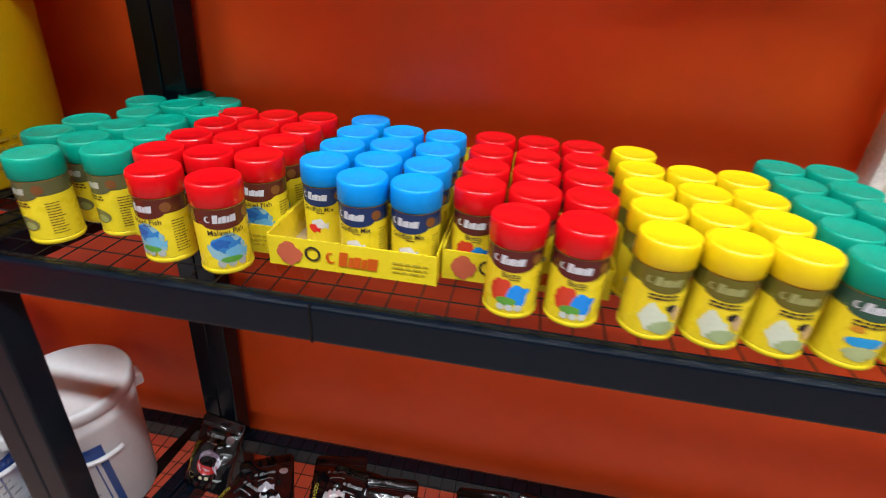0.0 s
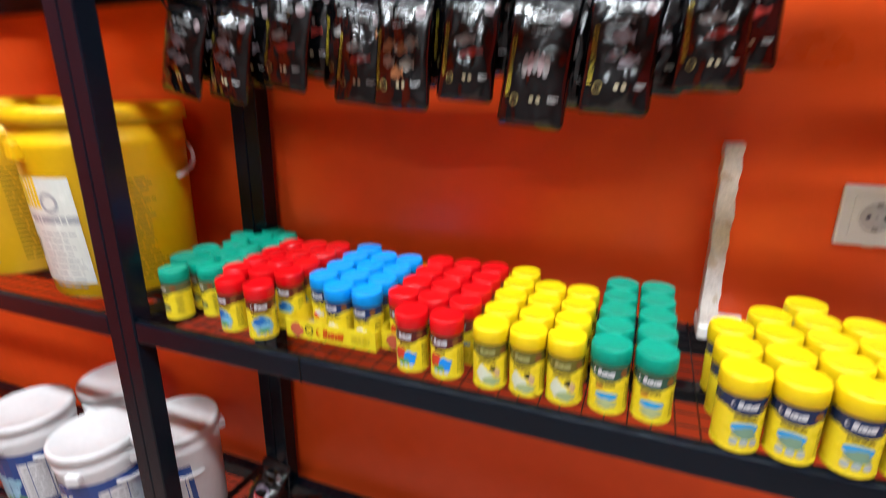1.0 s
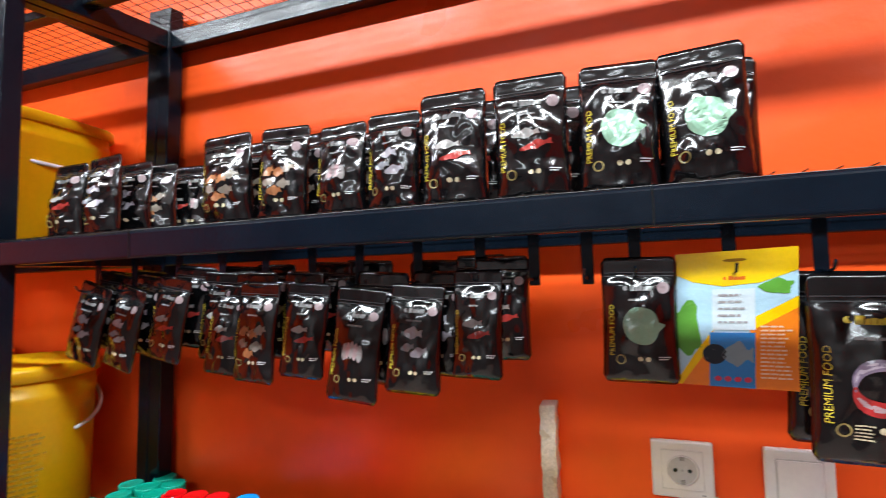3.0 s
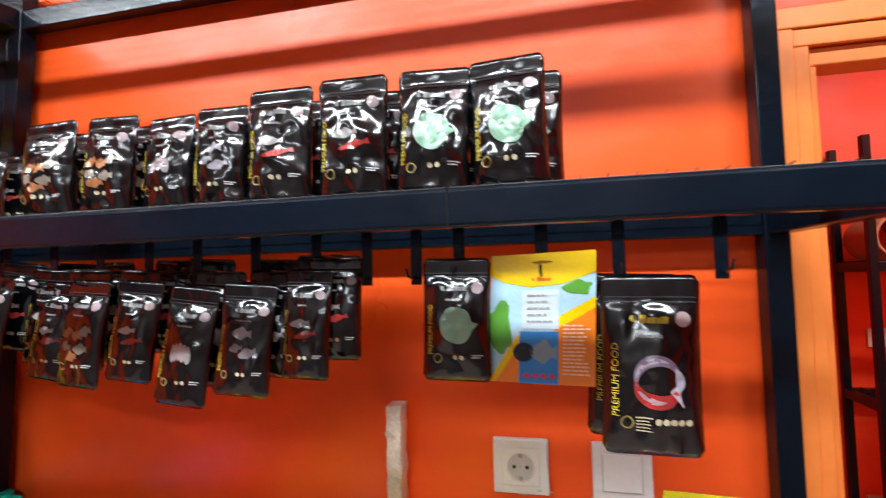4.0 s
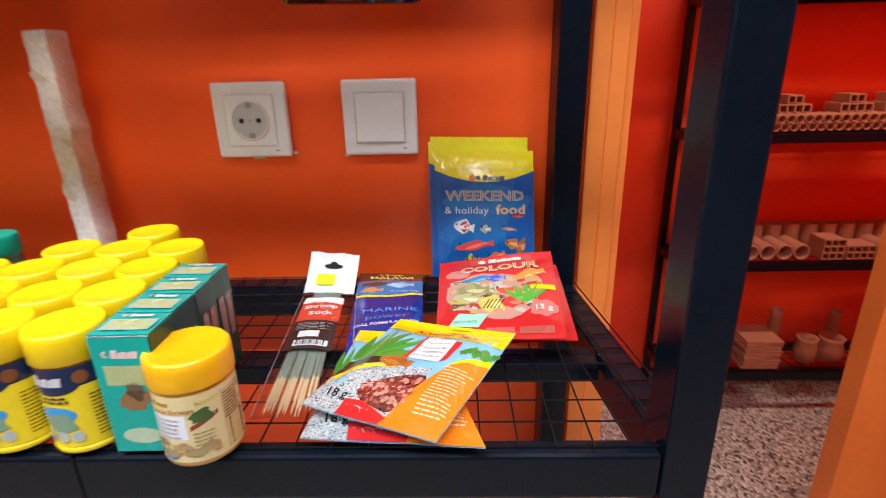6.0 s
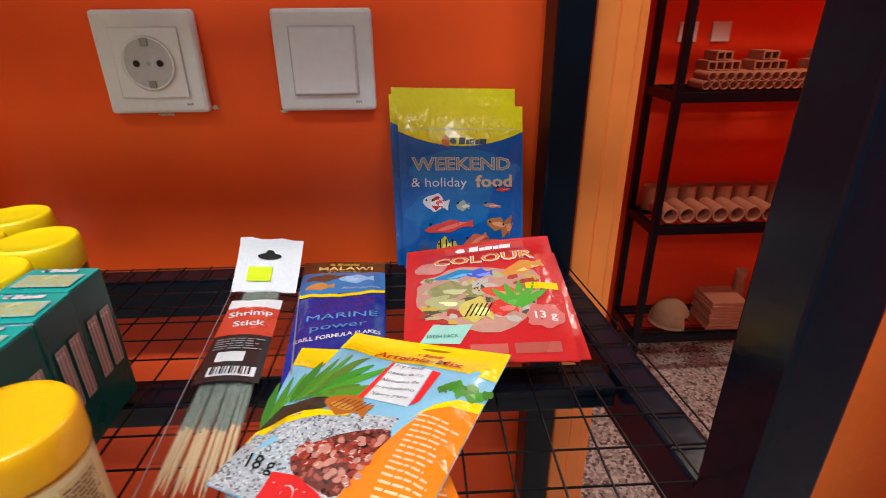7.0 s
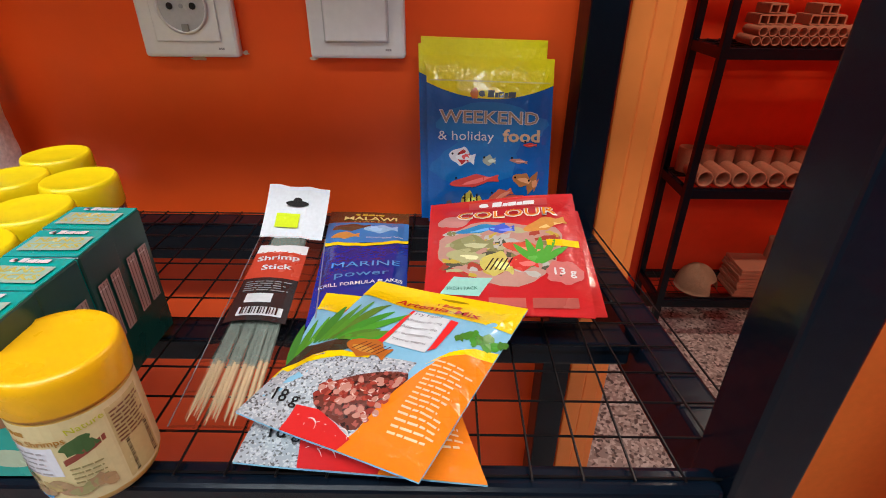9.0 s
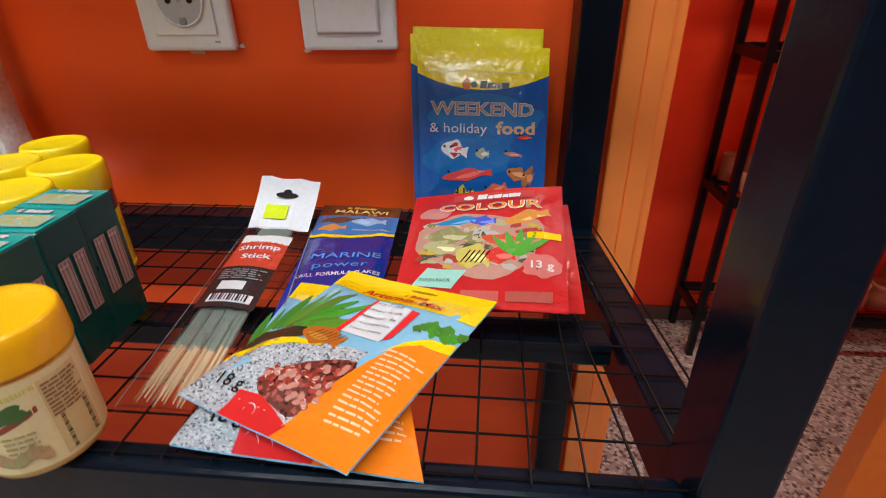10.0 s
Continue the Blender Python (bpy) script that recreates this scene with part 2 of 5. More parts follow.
def ring(cx, cy, r0, r1, n=24):
    bm = bmesh.new()
    a = [bm.verts.new((cx + r0 * math.cos(2 * math.pi * k / n), cy + r0 * math.sin(2 * math.pi * k / n), 0)) for k in range(n)]
    b = [bm.verts.new((cx + r1 * math.cos(2 * math.pi * k / n), cy + r1 * math.sin(2 * math.pi * k / n), 0)) for k in range(n)]
    for k in range(n):
        bm.faces.new((a[k], a[(k + 1) % n], b[(k + 1) % n], b[k]))
    return bm


def fish(cx, cy, length, tall, ang=0.0):
    """A side view of a fish: body, forked tail, back fin."""
    base = [(-.5, 0), (-.38, .3), (-.1, .5), (.05, .68), (.2, .42), (.3, .15), (.5, .42), (.45, 0), (.5, -.42), (.3, -.15), (.12, -.42), (-.02, -.6), (-.12, -.45), (-.38, -.3)]
    c, s = math.cos(radians(ang)), math.sin(radians(ang))
    return poly([(cx + c * x * length - s * y * tall, cy + s * x * length + c * y * tall) for x, y in rounded(base)])


def leaf(cx, cy, length, wide, ang):
    base = [(0, 0), (.25, .38), (.55, .5), (.8, .3), (1, 0), (.8, -.25), (.5, -.4), (.2, -.3)]
    c, s = math.cos(radians(ang)), math.sin(radians(ang))
    return poly([(cx + c * x * length - s * y * wide, cy + s * x * length + c * y * wide) for x, y in rounded(base, 1)])


def crescent(cx, cy, rx, ry, wide, a0, a1, n=14):
    """A band along an ellipse that tapers to both ends."""
    out, inn = [], []
    for k in range(n + 1):
        a = radians(a0 + (a1 - a0) * k / n)
        b = wide * (0.12 + math.sin(math.pi * k / n))
        out.append((cx + (rx + b / 2) * math.cos(a), cy + (ry + b / 2) * math.sin(a)))
        inn.append((cx + (rx - b / 2) * math.cos(a), cy + (ry - b / 2) * math.sin(a)))
    return poly(out + inn[::-1])


WORDS = {}


def word(body, cx, cy, size, ang=0.0, wide=None, bold=0.0):
    """The built-in font as a flat mesh, centred, size is the height of a capital."""
    key = (body, bold)
    if key not in WORDS:
        cu = bpy.data.curves.new("word", "FONT")
        cu.body, cu.size, cu.resolution_u, cu.offset = body, 1.0, 2, bold
        cu.align_x, cu.align_y = "CENTER", "CENTER"
        ob = bpy.data.objects.new("word", cu)
        WORDS[key] = bpy.data.meshes.new_from_object(ob)
        bpy.data.objects.remove(ob)
    bm = bmesh.new()
    bm.from_mesh(WORDS[key])
    k = size / 0.7
    xs = [v.co.x for v in bm.verts]
    kx = wide / (max(xs) - min(xs)) if wide else k
    c, s = math.cos(radians(ang)), math.sin(radians(ang))
    for v in bm.verts:
        x, y = v.co.x * kx, v.co.y * k
        v.co = Vector((cx + c * x - s * y, cy + s * x + c * y, 0))
    return bm


def bars(x0, y0, x1, n, pitch, thick, seed=0):
    """Lines of small print that nobody can read."""
    q = random.Random(seed)
    bm = bmesh.new()
    for k in range(n):
        y = y0 - k * pitch
        x = x0
        end = x1 - q.random() * 0.3 * (x1 - x0)
        while x < end:
            w = min(end - x, (x1 - x0) * q.uniform(.12, .3))
            bm.faces.new([bm.verts.new(p) for p in ((x, y, 0), (x + w, y, 0), (x + w, y + thick, 0), (x, y + thick, 0))])
            x += w + (x1 - x0) * .04
    return bm


def logo(cx, cy, w, h):
    """A trade mark as a small open ring and plain leaning blocks."""
    bm = crescent(cx - w * .4, cy, w * .075, h * .34, w * .05, 60, 330, 8)
    x = cx - w * .28
    for wide, tall in ((.17, 1.0), (.09, .7), (.14, .78), (.1, .7), (.2, .82)):
        q, y0 = w * wide, cy - h / 2
        bm.faces.new([bm.verts.new(p) for p in ((x, y0, 0), (x + q * .9, y0, 0), (x + q * .9 + h * .12, y0 + h * tall, 0), (x + h * .12, y0 + h * tall, 0))])
        x += q
    return bm


WHITE, CREAM, BLACK = ink(.66, .66, .66), ink(.5, .43, .28), ink(.012, .012, .012)
GOLD, MINT, PINK = ink(.5, .4, .04), ink(.24, .42, .3), ink(.5, .36, .36)
DKRED, SKY, LEAF = ink(.12, .012, .01), ink(.05, .36, .72), ink(.1, .32, .04)
ORANGE, NAVY, GREY = ink(.82, .2, .01), ink(.008, .02, .09), ink(.35, .35, .36)
SUN, SCARLET, PALE = ink(.86, .55, .0), ink(.7, .02, .02), ink(.55, .7, .74)
TEXTB = ink(.05, .035, .02)

# ---- jars ----
JARS = {}
JAR_PRINT = {
    "green_a": (ink(.10, .10, .04), TEXTB, "", [("oval", ink(.16, .15, .05), 0, .021, .012, .007), ("oval", ink(.3, .32, .1), .003, .019, .006, .004)]),
    "red_a": (ink(.10, .02, .012), TEXTB, "Malawi Fish", [("blob", ink(.25, .45, .5), 0, .025, .017, .012), ("fish", ink(.03, .2, .5), -.003, .029, .026, .015), ("blob", ink(.02, .12, .4), -.006, .03, .007, .004), ("fish", ink(.15, .42, .62), .005, .021, .02, .010), ("oval", LEAF, 0, .015, .009, .003), ("dots", ink(.4, .42, .38), 0, .0115, .0036, 0)]),
    "blue": (ink(.012, .03, .1), TEXTB, "Goldfish Mix", [("fish", WHITE, 0, .025, .018, .01), ("fish", SCARLET, -.006, .020, .014, .008)]),
    "red_b": (ink(.09, .015, .012), TEXTB, "Betta", [("blob", ink(.62, .05, .02), -.009, .027, .008, .009), ("blob", ink(.01, .25, .75), .006, .023, .009, .009), ("oval", LEAF, -.003, .017, .008, .004), ("dots", ink(.55, .6, .55), 0, .0115, .003, 0)]),
    "yellow_a": (ink(.13, .11, .015), TEXTB, "", [("blob", ink(.62, .66, .5), -.005, .021, .011, .012), ("blob", ink(.34, .42, .2), .003, .014, .011, .006), ("blob", BLACK, .006, .031, .004, .003), ("blob", ink(.6, .4, .2), .011, .026, .004, .006)]),
    "green_b": (ink(.03, .08, .05), TEXTB, "", [("blob", ink(.6, .25, .02), -.007, .035, .004, .003), ("oval", ink(.02, .3, .62), .001, .025, .013, .0045), ("blob", ink(.4, .45, .2), 0, .016, .012, .006)]),
    "yellow_b": (ink(.012, .025, .07), TEXTB, "", [("oval", ink(.04, .3, .62), -.001, .029, .013, .006), ("blob", ink(.18, .3, .2), 0, .023, .011, .006), ("dots", ink(.4, .45, .42), 0, .0135, .004, 0)]),
}


def jar(kind, x, y, lid, label, rot=0.0, r=0.0222, h=0.082):
    if kind in JARS:
        return copy_thing(JARS[kind], pose(x, y, SZ["mid"], 0, 0, rot))
    t = thing("food_jar", (x, y, SZ["mid"]), label, "fish food jar", "fish food jars")
    t.rotation_euler = (0, 0, radians(rot))
    k = h / 0.082
    top, tcol, title, shapes = JAR_PRINT[kind]
    part("jar_body", lathe([(r * .84, 0), (r * .93, .0012), (r * .955, .003), (r * .955, .0605 * k), (r * .9, .064 * k)], 28), M_CLEARJAR, t, "clear plastic body with food showing", True)
    part("base_rim", lathe([(r * .95, .001), (r * .985, .0022), (r * .985, .0046), (r * .955, .0056)], 28, cap=False), M_LABELY, t, "yellow rim at the foot", True)
    part("label_band", lathe([(r * .965, .006), (r * .965, .0475 * k)], 28, cap=False), M_LABELY, t, "yellow printed band", True)
    part("dark_band", lathe([(r * .962, .0475 * k), (r * .962, .0608 * k)], 28, cap=False), top, t, "dark upper band", True)
    part("lid", lathe([(r * .955, .0615 * k), (r * 1.0, .0628 * k), (r * 1.0, h - .005), (r * .99, h - .0022), (r * .955, h - .0004), (r * .9, h), (r * .84, h - .0009), (r * .25, h - .0007)], 36), lid, t, "", True)
    R = r * .968
    surf = lambda sx, sz, off: Vector(((R + off * .6) * math.sin(sx / R), -(R + off * .6) * math.cos(sx / R), sz * k))
    lay("label_arch", oval(-.001, .0485, .0185, .0055), top, t, surf, 0, .004)
    lay("trade_mark", logo(-.003, .0528, .027, .0074), {"yellow_a": ink(.3, .29, .1), "green_a": ink(.42, .42, .34)}.get(kind, ink(.55, .55, .57)), t, surf, 1, .004)
    lay("seal", oval(.019, .0535, .0045, .0045, n=14), ink(.2, .07, .02), t, surf, 1, .004)
    if title:
        lay("title", word(title, -.001, .0405, .0046, wide=min(.029, .0028 * len(title)), bold=.01), tcol, t, surf, 2, .0)
        lay("small_print", bars(-.002, .0365, .008, 1, .002, .0009), tcol, t, surf, 1, 0)
    else:
        lay("small_print", bars(-.012, .0405, .010, 2, .0028, .0015, 3), tcol, t, surf, 1, 0)
    lay("side_print", bars(.021, .040, .034, 12, .0026, .0008, 5), tcol, t, surf, 1, 0)
    for j, (form, mat, cx, cy, a, b) in enumerate(shapes):
        if form == "oval":
            lay("picture", oval(cx, cy, a, b), mat, t, surf, 1 + j, .004)
        elif form == "blob":
            lay("picture", oval(cx, cy, a, b, 0, 22, .5, cx * 300 + j), mat, t, surf, 1 + j, .004)
        elif form == "fish":
            lay("picture", fish(cx, cy, a, b, -8), mat, t, surf, 1 + j, .004)
        else:
            for q in (-1, 0, 1):
                lay("picture", oval(cx + q * a * 2.3, cy, a, a, 0, 12), mat, t, surf, 4, .004)
    JARS[kind] = t
    return t


rj = random.Random(4)
GREEN_A = [(-.474, .383), (-.425, .413), (-.465, .432), (-.51, .437), (-.42, .461), (-.464, .48), (-.51, .485), (-.436, .508), (-.482, .528), (-.419, .553), (-.463, .574), (-.509, .575), (-.425, .60), (-.471, .62)]
for x, y in GREEN_A:
    jar("green_a", x, y, M_GREEN, "fish food jar with green lid and olive turtle picture", rj.uniform(-25, 15))
for x, y in [(-.355, .381), (-.298, .377)] + [(x, y + k * .046) for x, y in ((-.382, .425), (-.336, .431), (-.29, .437)) for k in range(4)]:
    if y < 0.63:
        jar("red_a", x, y, M_RED, "fish food jar with glossy red lid and blue fish picture", rj.uniform(-10, 10) + (35 if x == -.298 else 0))
for x, y in [(x, y + k * .0465) for x, y in ((-.23, .444), (-.184, .414), (-.137, .414)) for k in range(4)]:
    if y < 0.63:
        jar("blue", x, y, M_BLUE, "fish food jar with blue lid standing in a tray", rj.uniform(-10, 10) - (12 if y < .43 else 0))
for x, y in [(-.049, .375), (.0, .375)] + [(x, y + k * .046) for x, y in ((-.085, .426), (-.039, .426), (.007, .426)) for k in range(4)]:
    if y < 0.63:
        jar("red_b", x, y, M_RED, "fish food jar with red lid and red and blue picture", rj.uniform(-10, 10))
for x, n in ((.058, 5), (.104, 4), (.149, 4)):
    for k in range(n):
        jar("yellow_a", x, .374 + k * .0462, M_YELLOW, "fish food jar with yellow lid and pale green picture", rj.uniform(-8, 8))
for x in (.198, .245):
    for k in range(5):
        jar("green_b", x, .374 + k * .0465, M_GREEN, "fish food jar with green lid and blue picture", rj.uniform(-8, 8))
for x in (.326, .374, .423, .471):
    for k in range(5):
        if not ((x > .47 and k > 3) or (x < .34 and k > 2) or (x < .4 and k > 3)):
            jar("yellow_b", x - .0012 * k, .358 + k * .0492, M_YELLOW, "fish food jar with yellow lid and blue pond picture", rj.uniform(-12, 12), .0235, .086)


# ---- cardboard trays round the jars ----
def tray(x0, x1, y0, y1, h, label):
    z = SZ["mid"]
    t = thing("display_tray", (x0, y0, z), label, "cardboard tray", "display trays")
    w, d, th = x1 - x0, y1 - y0, .0012
    part("bottom", box(0, w, 0, d, -.0004, .0004), M_CARD, t)
    part("front_wall", box(0, w, -th, 0, 0, h), M_LABELY, t, "yellow printed front")
    part("rear_wall", box(0, w, d, d + th, 0, h * 1.6), M_LABELY, t, "yellow printed back")
    part("side_wall", box(-th, 0, -th, d, 0, h * 1.05), M_LABELY, t, "yellow printed side")
    part("side_wall", box(w, w + th, -th, d, 0, h * 1.05), M_LABELY, t, "yellow printed side")
    surf = lambda sx, sz, off: Vector((sx, -th - off, sz))
    lay("trade_mark", logo(w * .52, h * .5, w * .34, h * .5), ink(.6, .1, .01), t, surf, 1, 0)
    lay("picture", oval(w * .12, h * .5, w * .08, h * .4, 0, 18, .4, 2), ink(.55, .12, .06), t, surf, 1, 0)
    lay("trade_sign", ring(w * .27, h * .55, h * .18, h * .26, 16), TEXTB, t, surf, 1, 0)
    lay("small_print", bars(w * .75, h * .6, w * .97, 3, h * .15, h * .06, 8), ink(.5, .4, .03), t, surf, 1, 0)
    return t


tray(-.262, -.113, .387, .630, .0285, "yellow printed cardboard tray with a logo")
tray(-.408, -.2655, .402, .630, .0285, "yellow printed cardboard tray holding red-lidded jars")
tray(-.109, .032, .402, .630, .0285, "yellow printed cardboard tray beside the blue jars")


# ---- foil pouches ----
def pouch_thickness(w, h, t, seed, stand):
    def half(u, v):
        e = max(0.0, 1 - (2 * u - 1) ** 2) ** 0.6
        if stand:
            f = min(1, (1 - v) / 0.55) ** 0.7 if v < 1 else 0
            f *= 0.55 + 0.45 * min(1, v / 0.25)
        else:
            f = max(0.0, math.sin(math.pi * min(1, v / 0.86))) ** 0.6 if v < 0.86 else 0
        if v > 0.80:
            f *= max(0.0, min(1.0, (0.87 - v) / 0.07))
        wr = noise.noise(Vector((u * 4 + seed, v * 5, seed * 1.7))) * 0.2 * t + abs(noise.noise(Vector((u * 6 + seed, v * 7, 3 + seed)))) * 0.2 * t
        return t / 2 * e * f + wr * e * (0.25 if v > 0.84 else 1) + 0.0005
    return half


def pouch_form(w, h, half):
    def outline(u, v):
        rc = 0.09
        d = min(u, 1 - u) / rc
        cz = 0.0
        if d < 1:
            s = rc * w * (1 - math.sqrt(max(0, 1 - (1 - d) ** 2)))
            cz = s * (1 - 2 * v) * abs(2 * v - 1) ** 6
        return (u - .5) * w * (1 - 0.03 * math.sin(math.pi * v)), v * h + cz
    bm = bmesh.new()
    nu, nv = 22, 34
    front = None
    for sign in (-1, 1):
        g = []
        for j in range(nv + 1):
            row = []
            for i in range(nu + 1):
                u, v = i / nu, j / nv
                px, pz = outline(u, v)
                edge = i in (0, nu) or j in (0, nv)
                row.append(front[j][i] if front and edge else bm.verts.new((px, 0 if edge else sign * half(u, v), pz)))
            g.append(row)
        for j in range(nv):
            for i in range(nu):
                bm.faces.new((g[j][i], g[j][i + 1], g[j + 1][i + 1], g[j + 1][i]))
        front = g
    surf = lambda sx, sz, off: Vector((outline(sx / w, sz / h)[0], -half(min(1, max(0, sx / w)), min(1, max(0, sz / h))) - off - .0006, outline(sx / w, sz / h)[1]))
    return bm, surf


def black_print(t, surf, w, h, design, big=False):
    lay("zip_strip", rect(w * .04, h * .845, w * .96, h * .853), ink(.03, .03, .032, .2), t, surf, 1.5, .008, "raised zip line")
    lay("zip_strip", rect(w * .04, h * .872, w * .96, h * .88), ink(.03, .03, .032, .2), t, surf, 1.5, .008, "raised zip line")
    lay("badge", oval(w * .82, h * .755, w * .08, w * .08, 0, 18), PINK if big else ink(.3, .23, .24), t, surf, 1, .008, "pale round badge")
    lay("trade_mark", logo(w * .5, h * .755, w * .42, h * .045), GOLD if big else ink(.17, .17, .17), t, surf, 1, .008)
    lay("small_print", bars(w * .36, h * .655, w * .66, 1, .004, h * .016, design), ink(.22, .22, .22), t, surf, 1, .008)
    lay("side_title", word("PREMIUM FOOD", w * .13, h * .42, w * .07, 90, h * .4), GOLD, t, surf, 1, .012)
    if design == 0:
        lay("picture", oval(w * .52, h * .46, w * .24, h * .15, 12, 30, .07, 3), MINT, t, surf, 1, .008, "pale mint disc-shaped fish")
        lay("picture", poly([(w * .70, h * .5), (w * .84, h * .47), (w * .72, h * .4)]), MINT, t, surf, 1, .008)
    elif design == 1:
        for k, (a, b) in enumerate([(.34, .38), (.55, .48), (.66, .36), (.5, .29), (.72, .52), (.33, .5)]):
            lay("picture", fish(w * a, h * b, w * .25, h * .09, -10 + 7 * k), ink(.3, .12, .05) if k % 2 else ink(.2, .17, .14), t, surf, 1, .008)
    elif design == 2:
        lay("picture", fish(w * .45, h * .5, w * .4, h * .07, 5), ink(.26, .25, .24), t, surf, 1, .008)
        lay("picture", fish(w * .58, h * .4, w * .46, h * .06, 12), ink(.3, .03, .025), t, surf, 1, .008)
    elif design == 3:
        for k in range(5):
            lay("picture", oval(w * (.34 + .08 * k), h * (.43 + .012 * (2 - abs(k - 2))), w * .05, h * .075, 0, 14), ink(.36, .26, .27) if k % 2 else ink(.3, .28, .28), t, surf, 1 + (k % 2), .008)
    elif design == 4:
        lay("picture", fish(w * .5, h * .55, w * .34, h * .1, 0), ink(.27, .25, .28), t, surf, 1, .008)
        lay("picture", fish(w * .42, h * .42, w * .26, h * .07, 15), ink(.17, .17, .19), t, surf, 1, .008)
        lay("picture", fish(w * .62, h * .38, w * .32, h * .08, 20), ink(.27, .25, .28), t, surf, 1, .008)
    else:
        for k, (a0, a1, wide, mat) in enumerate([(10, 195, .10, ink(.16, .12, .17)), (60, 170, .05, ink(.34, .28, .33)), (180, 350, .14, ink(.36, .025, .025)), (205, 290, .06, ink(.4, .28, .3)), (325, 400, .08, ink(.28, .25, .3))]):
            lay("picture", crescent(w * .55, h * .42, w * .22, h * .115, wide * w, a0, a1), mat, t, surf, 1 + .4 * k, .008, "curled koi picture")
        lay("picture", poly([(w * .66, h * .37), (w * .8, h * .28), (w * .74, h * .4)]), ink(.4, .34, .4), t, surf, 3, .008)
    lay("seal", ring(w * .24, h * .19, w * .05, w * .068), ink(.25, .19, .07), t, surf, 1, .008)
    for k in range(2 if not big else 5):
        lay("dot", oval(w * (.5 + .1 * k if not big else .55 + .075 * k), h * .2, w * .034, w * .034, 0, 12), CREAM, t, surf, 1, .008)
    lay("small_print", bars(w * .74 if not big else w * .33, h * .215, w * .9 if not big else w * .5, 2 if not big else 5, h * .018, h * .008, 4), CREAM if big else WHITE, t, surf, 1, .008)


POUCHES = {}


def foil_pouch(x, y, z, w, h, t=0.03, rot=0.0, lean=0.0, roll=0.0, design=0, seed=1, stand=True, big=False, label="", group="black foil pouches"):
    """A black pouch; its origin is the middle of its bottom edge, its front looks to -y."""
    m = pose(x, y, z) @ Euler((radians(lean), radians(roll), radians(rot))).to_matrix().to_4x4()
    key = (round(w, 2), round(h, 2), design, seed, stand)
    if key in POUCHES:
        return copy_thing(POUCHES[key], m)
    ob = thing("foil_pouch", (0, 0, 0), label or ("glossy black stand-up pouch on the wire shelf" if stand else "glossy black pouch hanging from a hook"), "food pouch", group)
    half = pouch_thickness(w, h, t, seed * 3.7, stand)
    bm, surf = pouch_form(w, h, half)
    part("pouch", bm, M_FOIL, ob, "", True)
    black_print(ob, surf, w, h, design, big)
    ob.matrix_basis = m
    POUCHES[key] = ob
    return ob


UP = SZ["up"]
rb = random.Random(7)
STAND = [(-.420, .085, .125, 2), (-.335, .082, .128, 4), (-.083, .088, .13, 1), (.009, .08, .13, 1), (.101, .074, .122, 3), (.175, .072, .126, 4), (.255, .083, .14, 2), (.348, .083, .142, 2), (.438, .082, .142, 0), (.522, .082, .144, 0)]
for i, (x, w, h, des) in enumerate(STAND):
    foil_pouch(x, .392, UP, w, h, .034, rb.uniform(-5, 5), rb.uniform(-5, -1), rb.uniform(-1.5, 1.5), des, i)
    foil_pouch(x + .014, .432, UP, w, h * .97, .034, rb.uniform(-5, 5), rb.uniform(-4, -1), rb.uniform(-1.5, 1.5), des, i % 3 + 20)
for i, (x, y) in enumerate([(-.29, .45), (-.27, .485), (-.245, .49), (-.235, .53), (-.20, .55), (-.19, .585)]):
    foil_pouch(x, y, UP, .08, .122, .03, rb.uniform(-12, 12), -3, rb.uniform(-2, 2), i % 3 + 1, 30)

HUNG = [(-.158, .07, .14, 7, 2, 1.737), (-.455, .084, .138, 14, 4, 1.75), (-.365, .082, .138, 12, 4, 1.742), (-.262, .080, .135, 9, 2, 1.757), (-.085, .082, .148, 3, 1, 1.731), (.0, .07, .135, 5, 2, 1.741), (.08, .078, .155, 6, 3, 1.712), (.171, .076, .142, 4, 4, 1.727), (.26, .066, .135, 1, 2, 1.75)]
for i, (x, w, h, roll, des, z) in enumerate(HUNG):
    foil_pouch(x, .437 if i else .452, z, w, h, .022, rb.uniform(-8, 8), -5, roll, des, i + 40, False)
    foil_pouch(x + (.012 if i % 2 else -.008), .492, 1.905 - h, w, h, .022, rb.uniform(-6, 6), -3, roll * .5, des, i % 3 + 60, False)
    foil_pouch(x + (.028 if i not in (0, 4, 5) else -.02), .462, z + .02, w, h * .97, .022, rb.uniform(-8, 8), -3, roll * .7, des, i % 3 + 60, False)
foil_pouch(.449, .443, 1.752, .08, .14, .022, 0, 0, 1, 0, 71, False)
foil_pouch(.640, .472, 1.69, .098, .18, .026, 0, 0, 2, 5, 72, False, True)
foil_pouch(.655, .446, 1.68, .1, .188, .028, 0, 0, 1, 5, 73, False, True)
LOW = SZ["low"]
for i, (x, y, lean, rot) in enumerate([(-.51, .50, -40, -8), (-.262, .45, -62, -6), (-.185, .445, -60, 5), (-.04, .455, -62, 4), (.04, .46, -60, -6), (.125, .46, -62, 3), (.21, .46, -60, -4)]):
    foil_pouch(x, y, LOW, .086, .12, .034, rot, lean, 0, 5 if i == 0 else i % 3 + 1, i % 3 + 80, True, False, "glossy black pouch leaning on the lower shelf")
for i, (x, y, rot) in enumerate([(-.445, .40, -20), (-.36, .43, 25), (-.27, .45, 10), (-.31, .37, -35)]):
    foil_pouch(x, y, LOW + .018 + .012 * (i == 3), .088, .135, .034, rot, -78, 0, i % 2 + 3, 85, True, False, "glossy black pouch lying on the lower shelf")


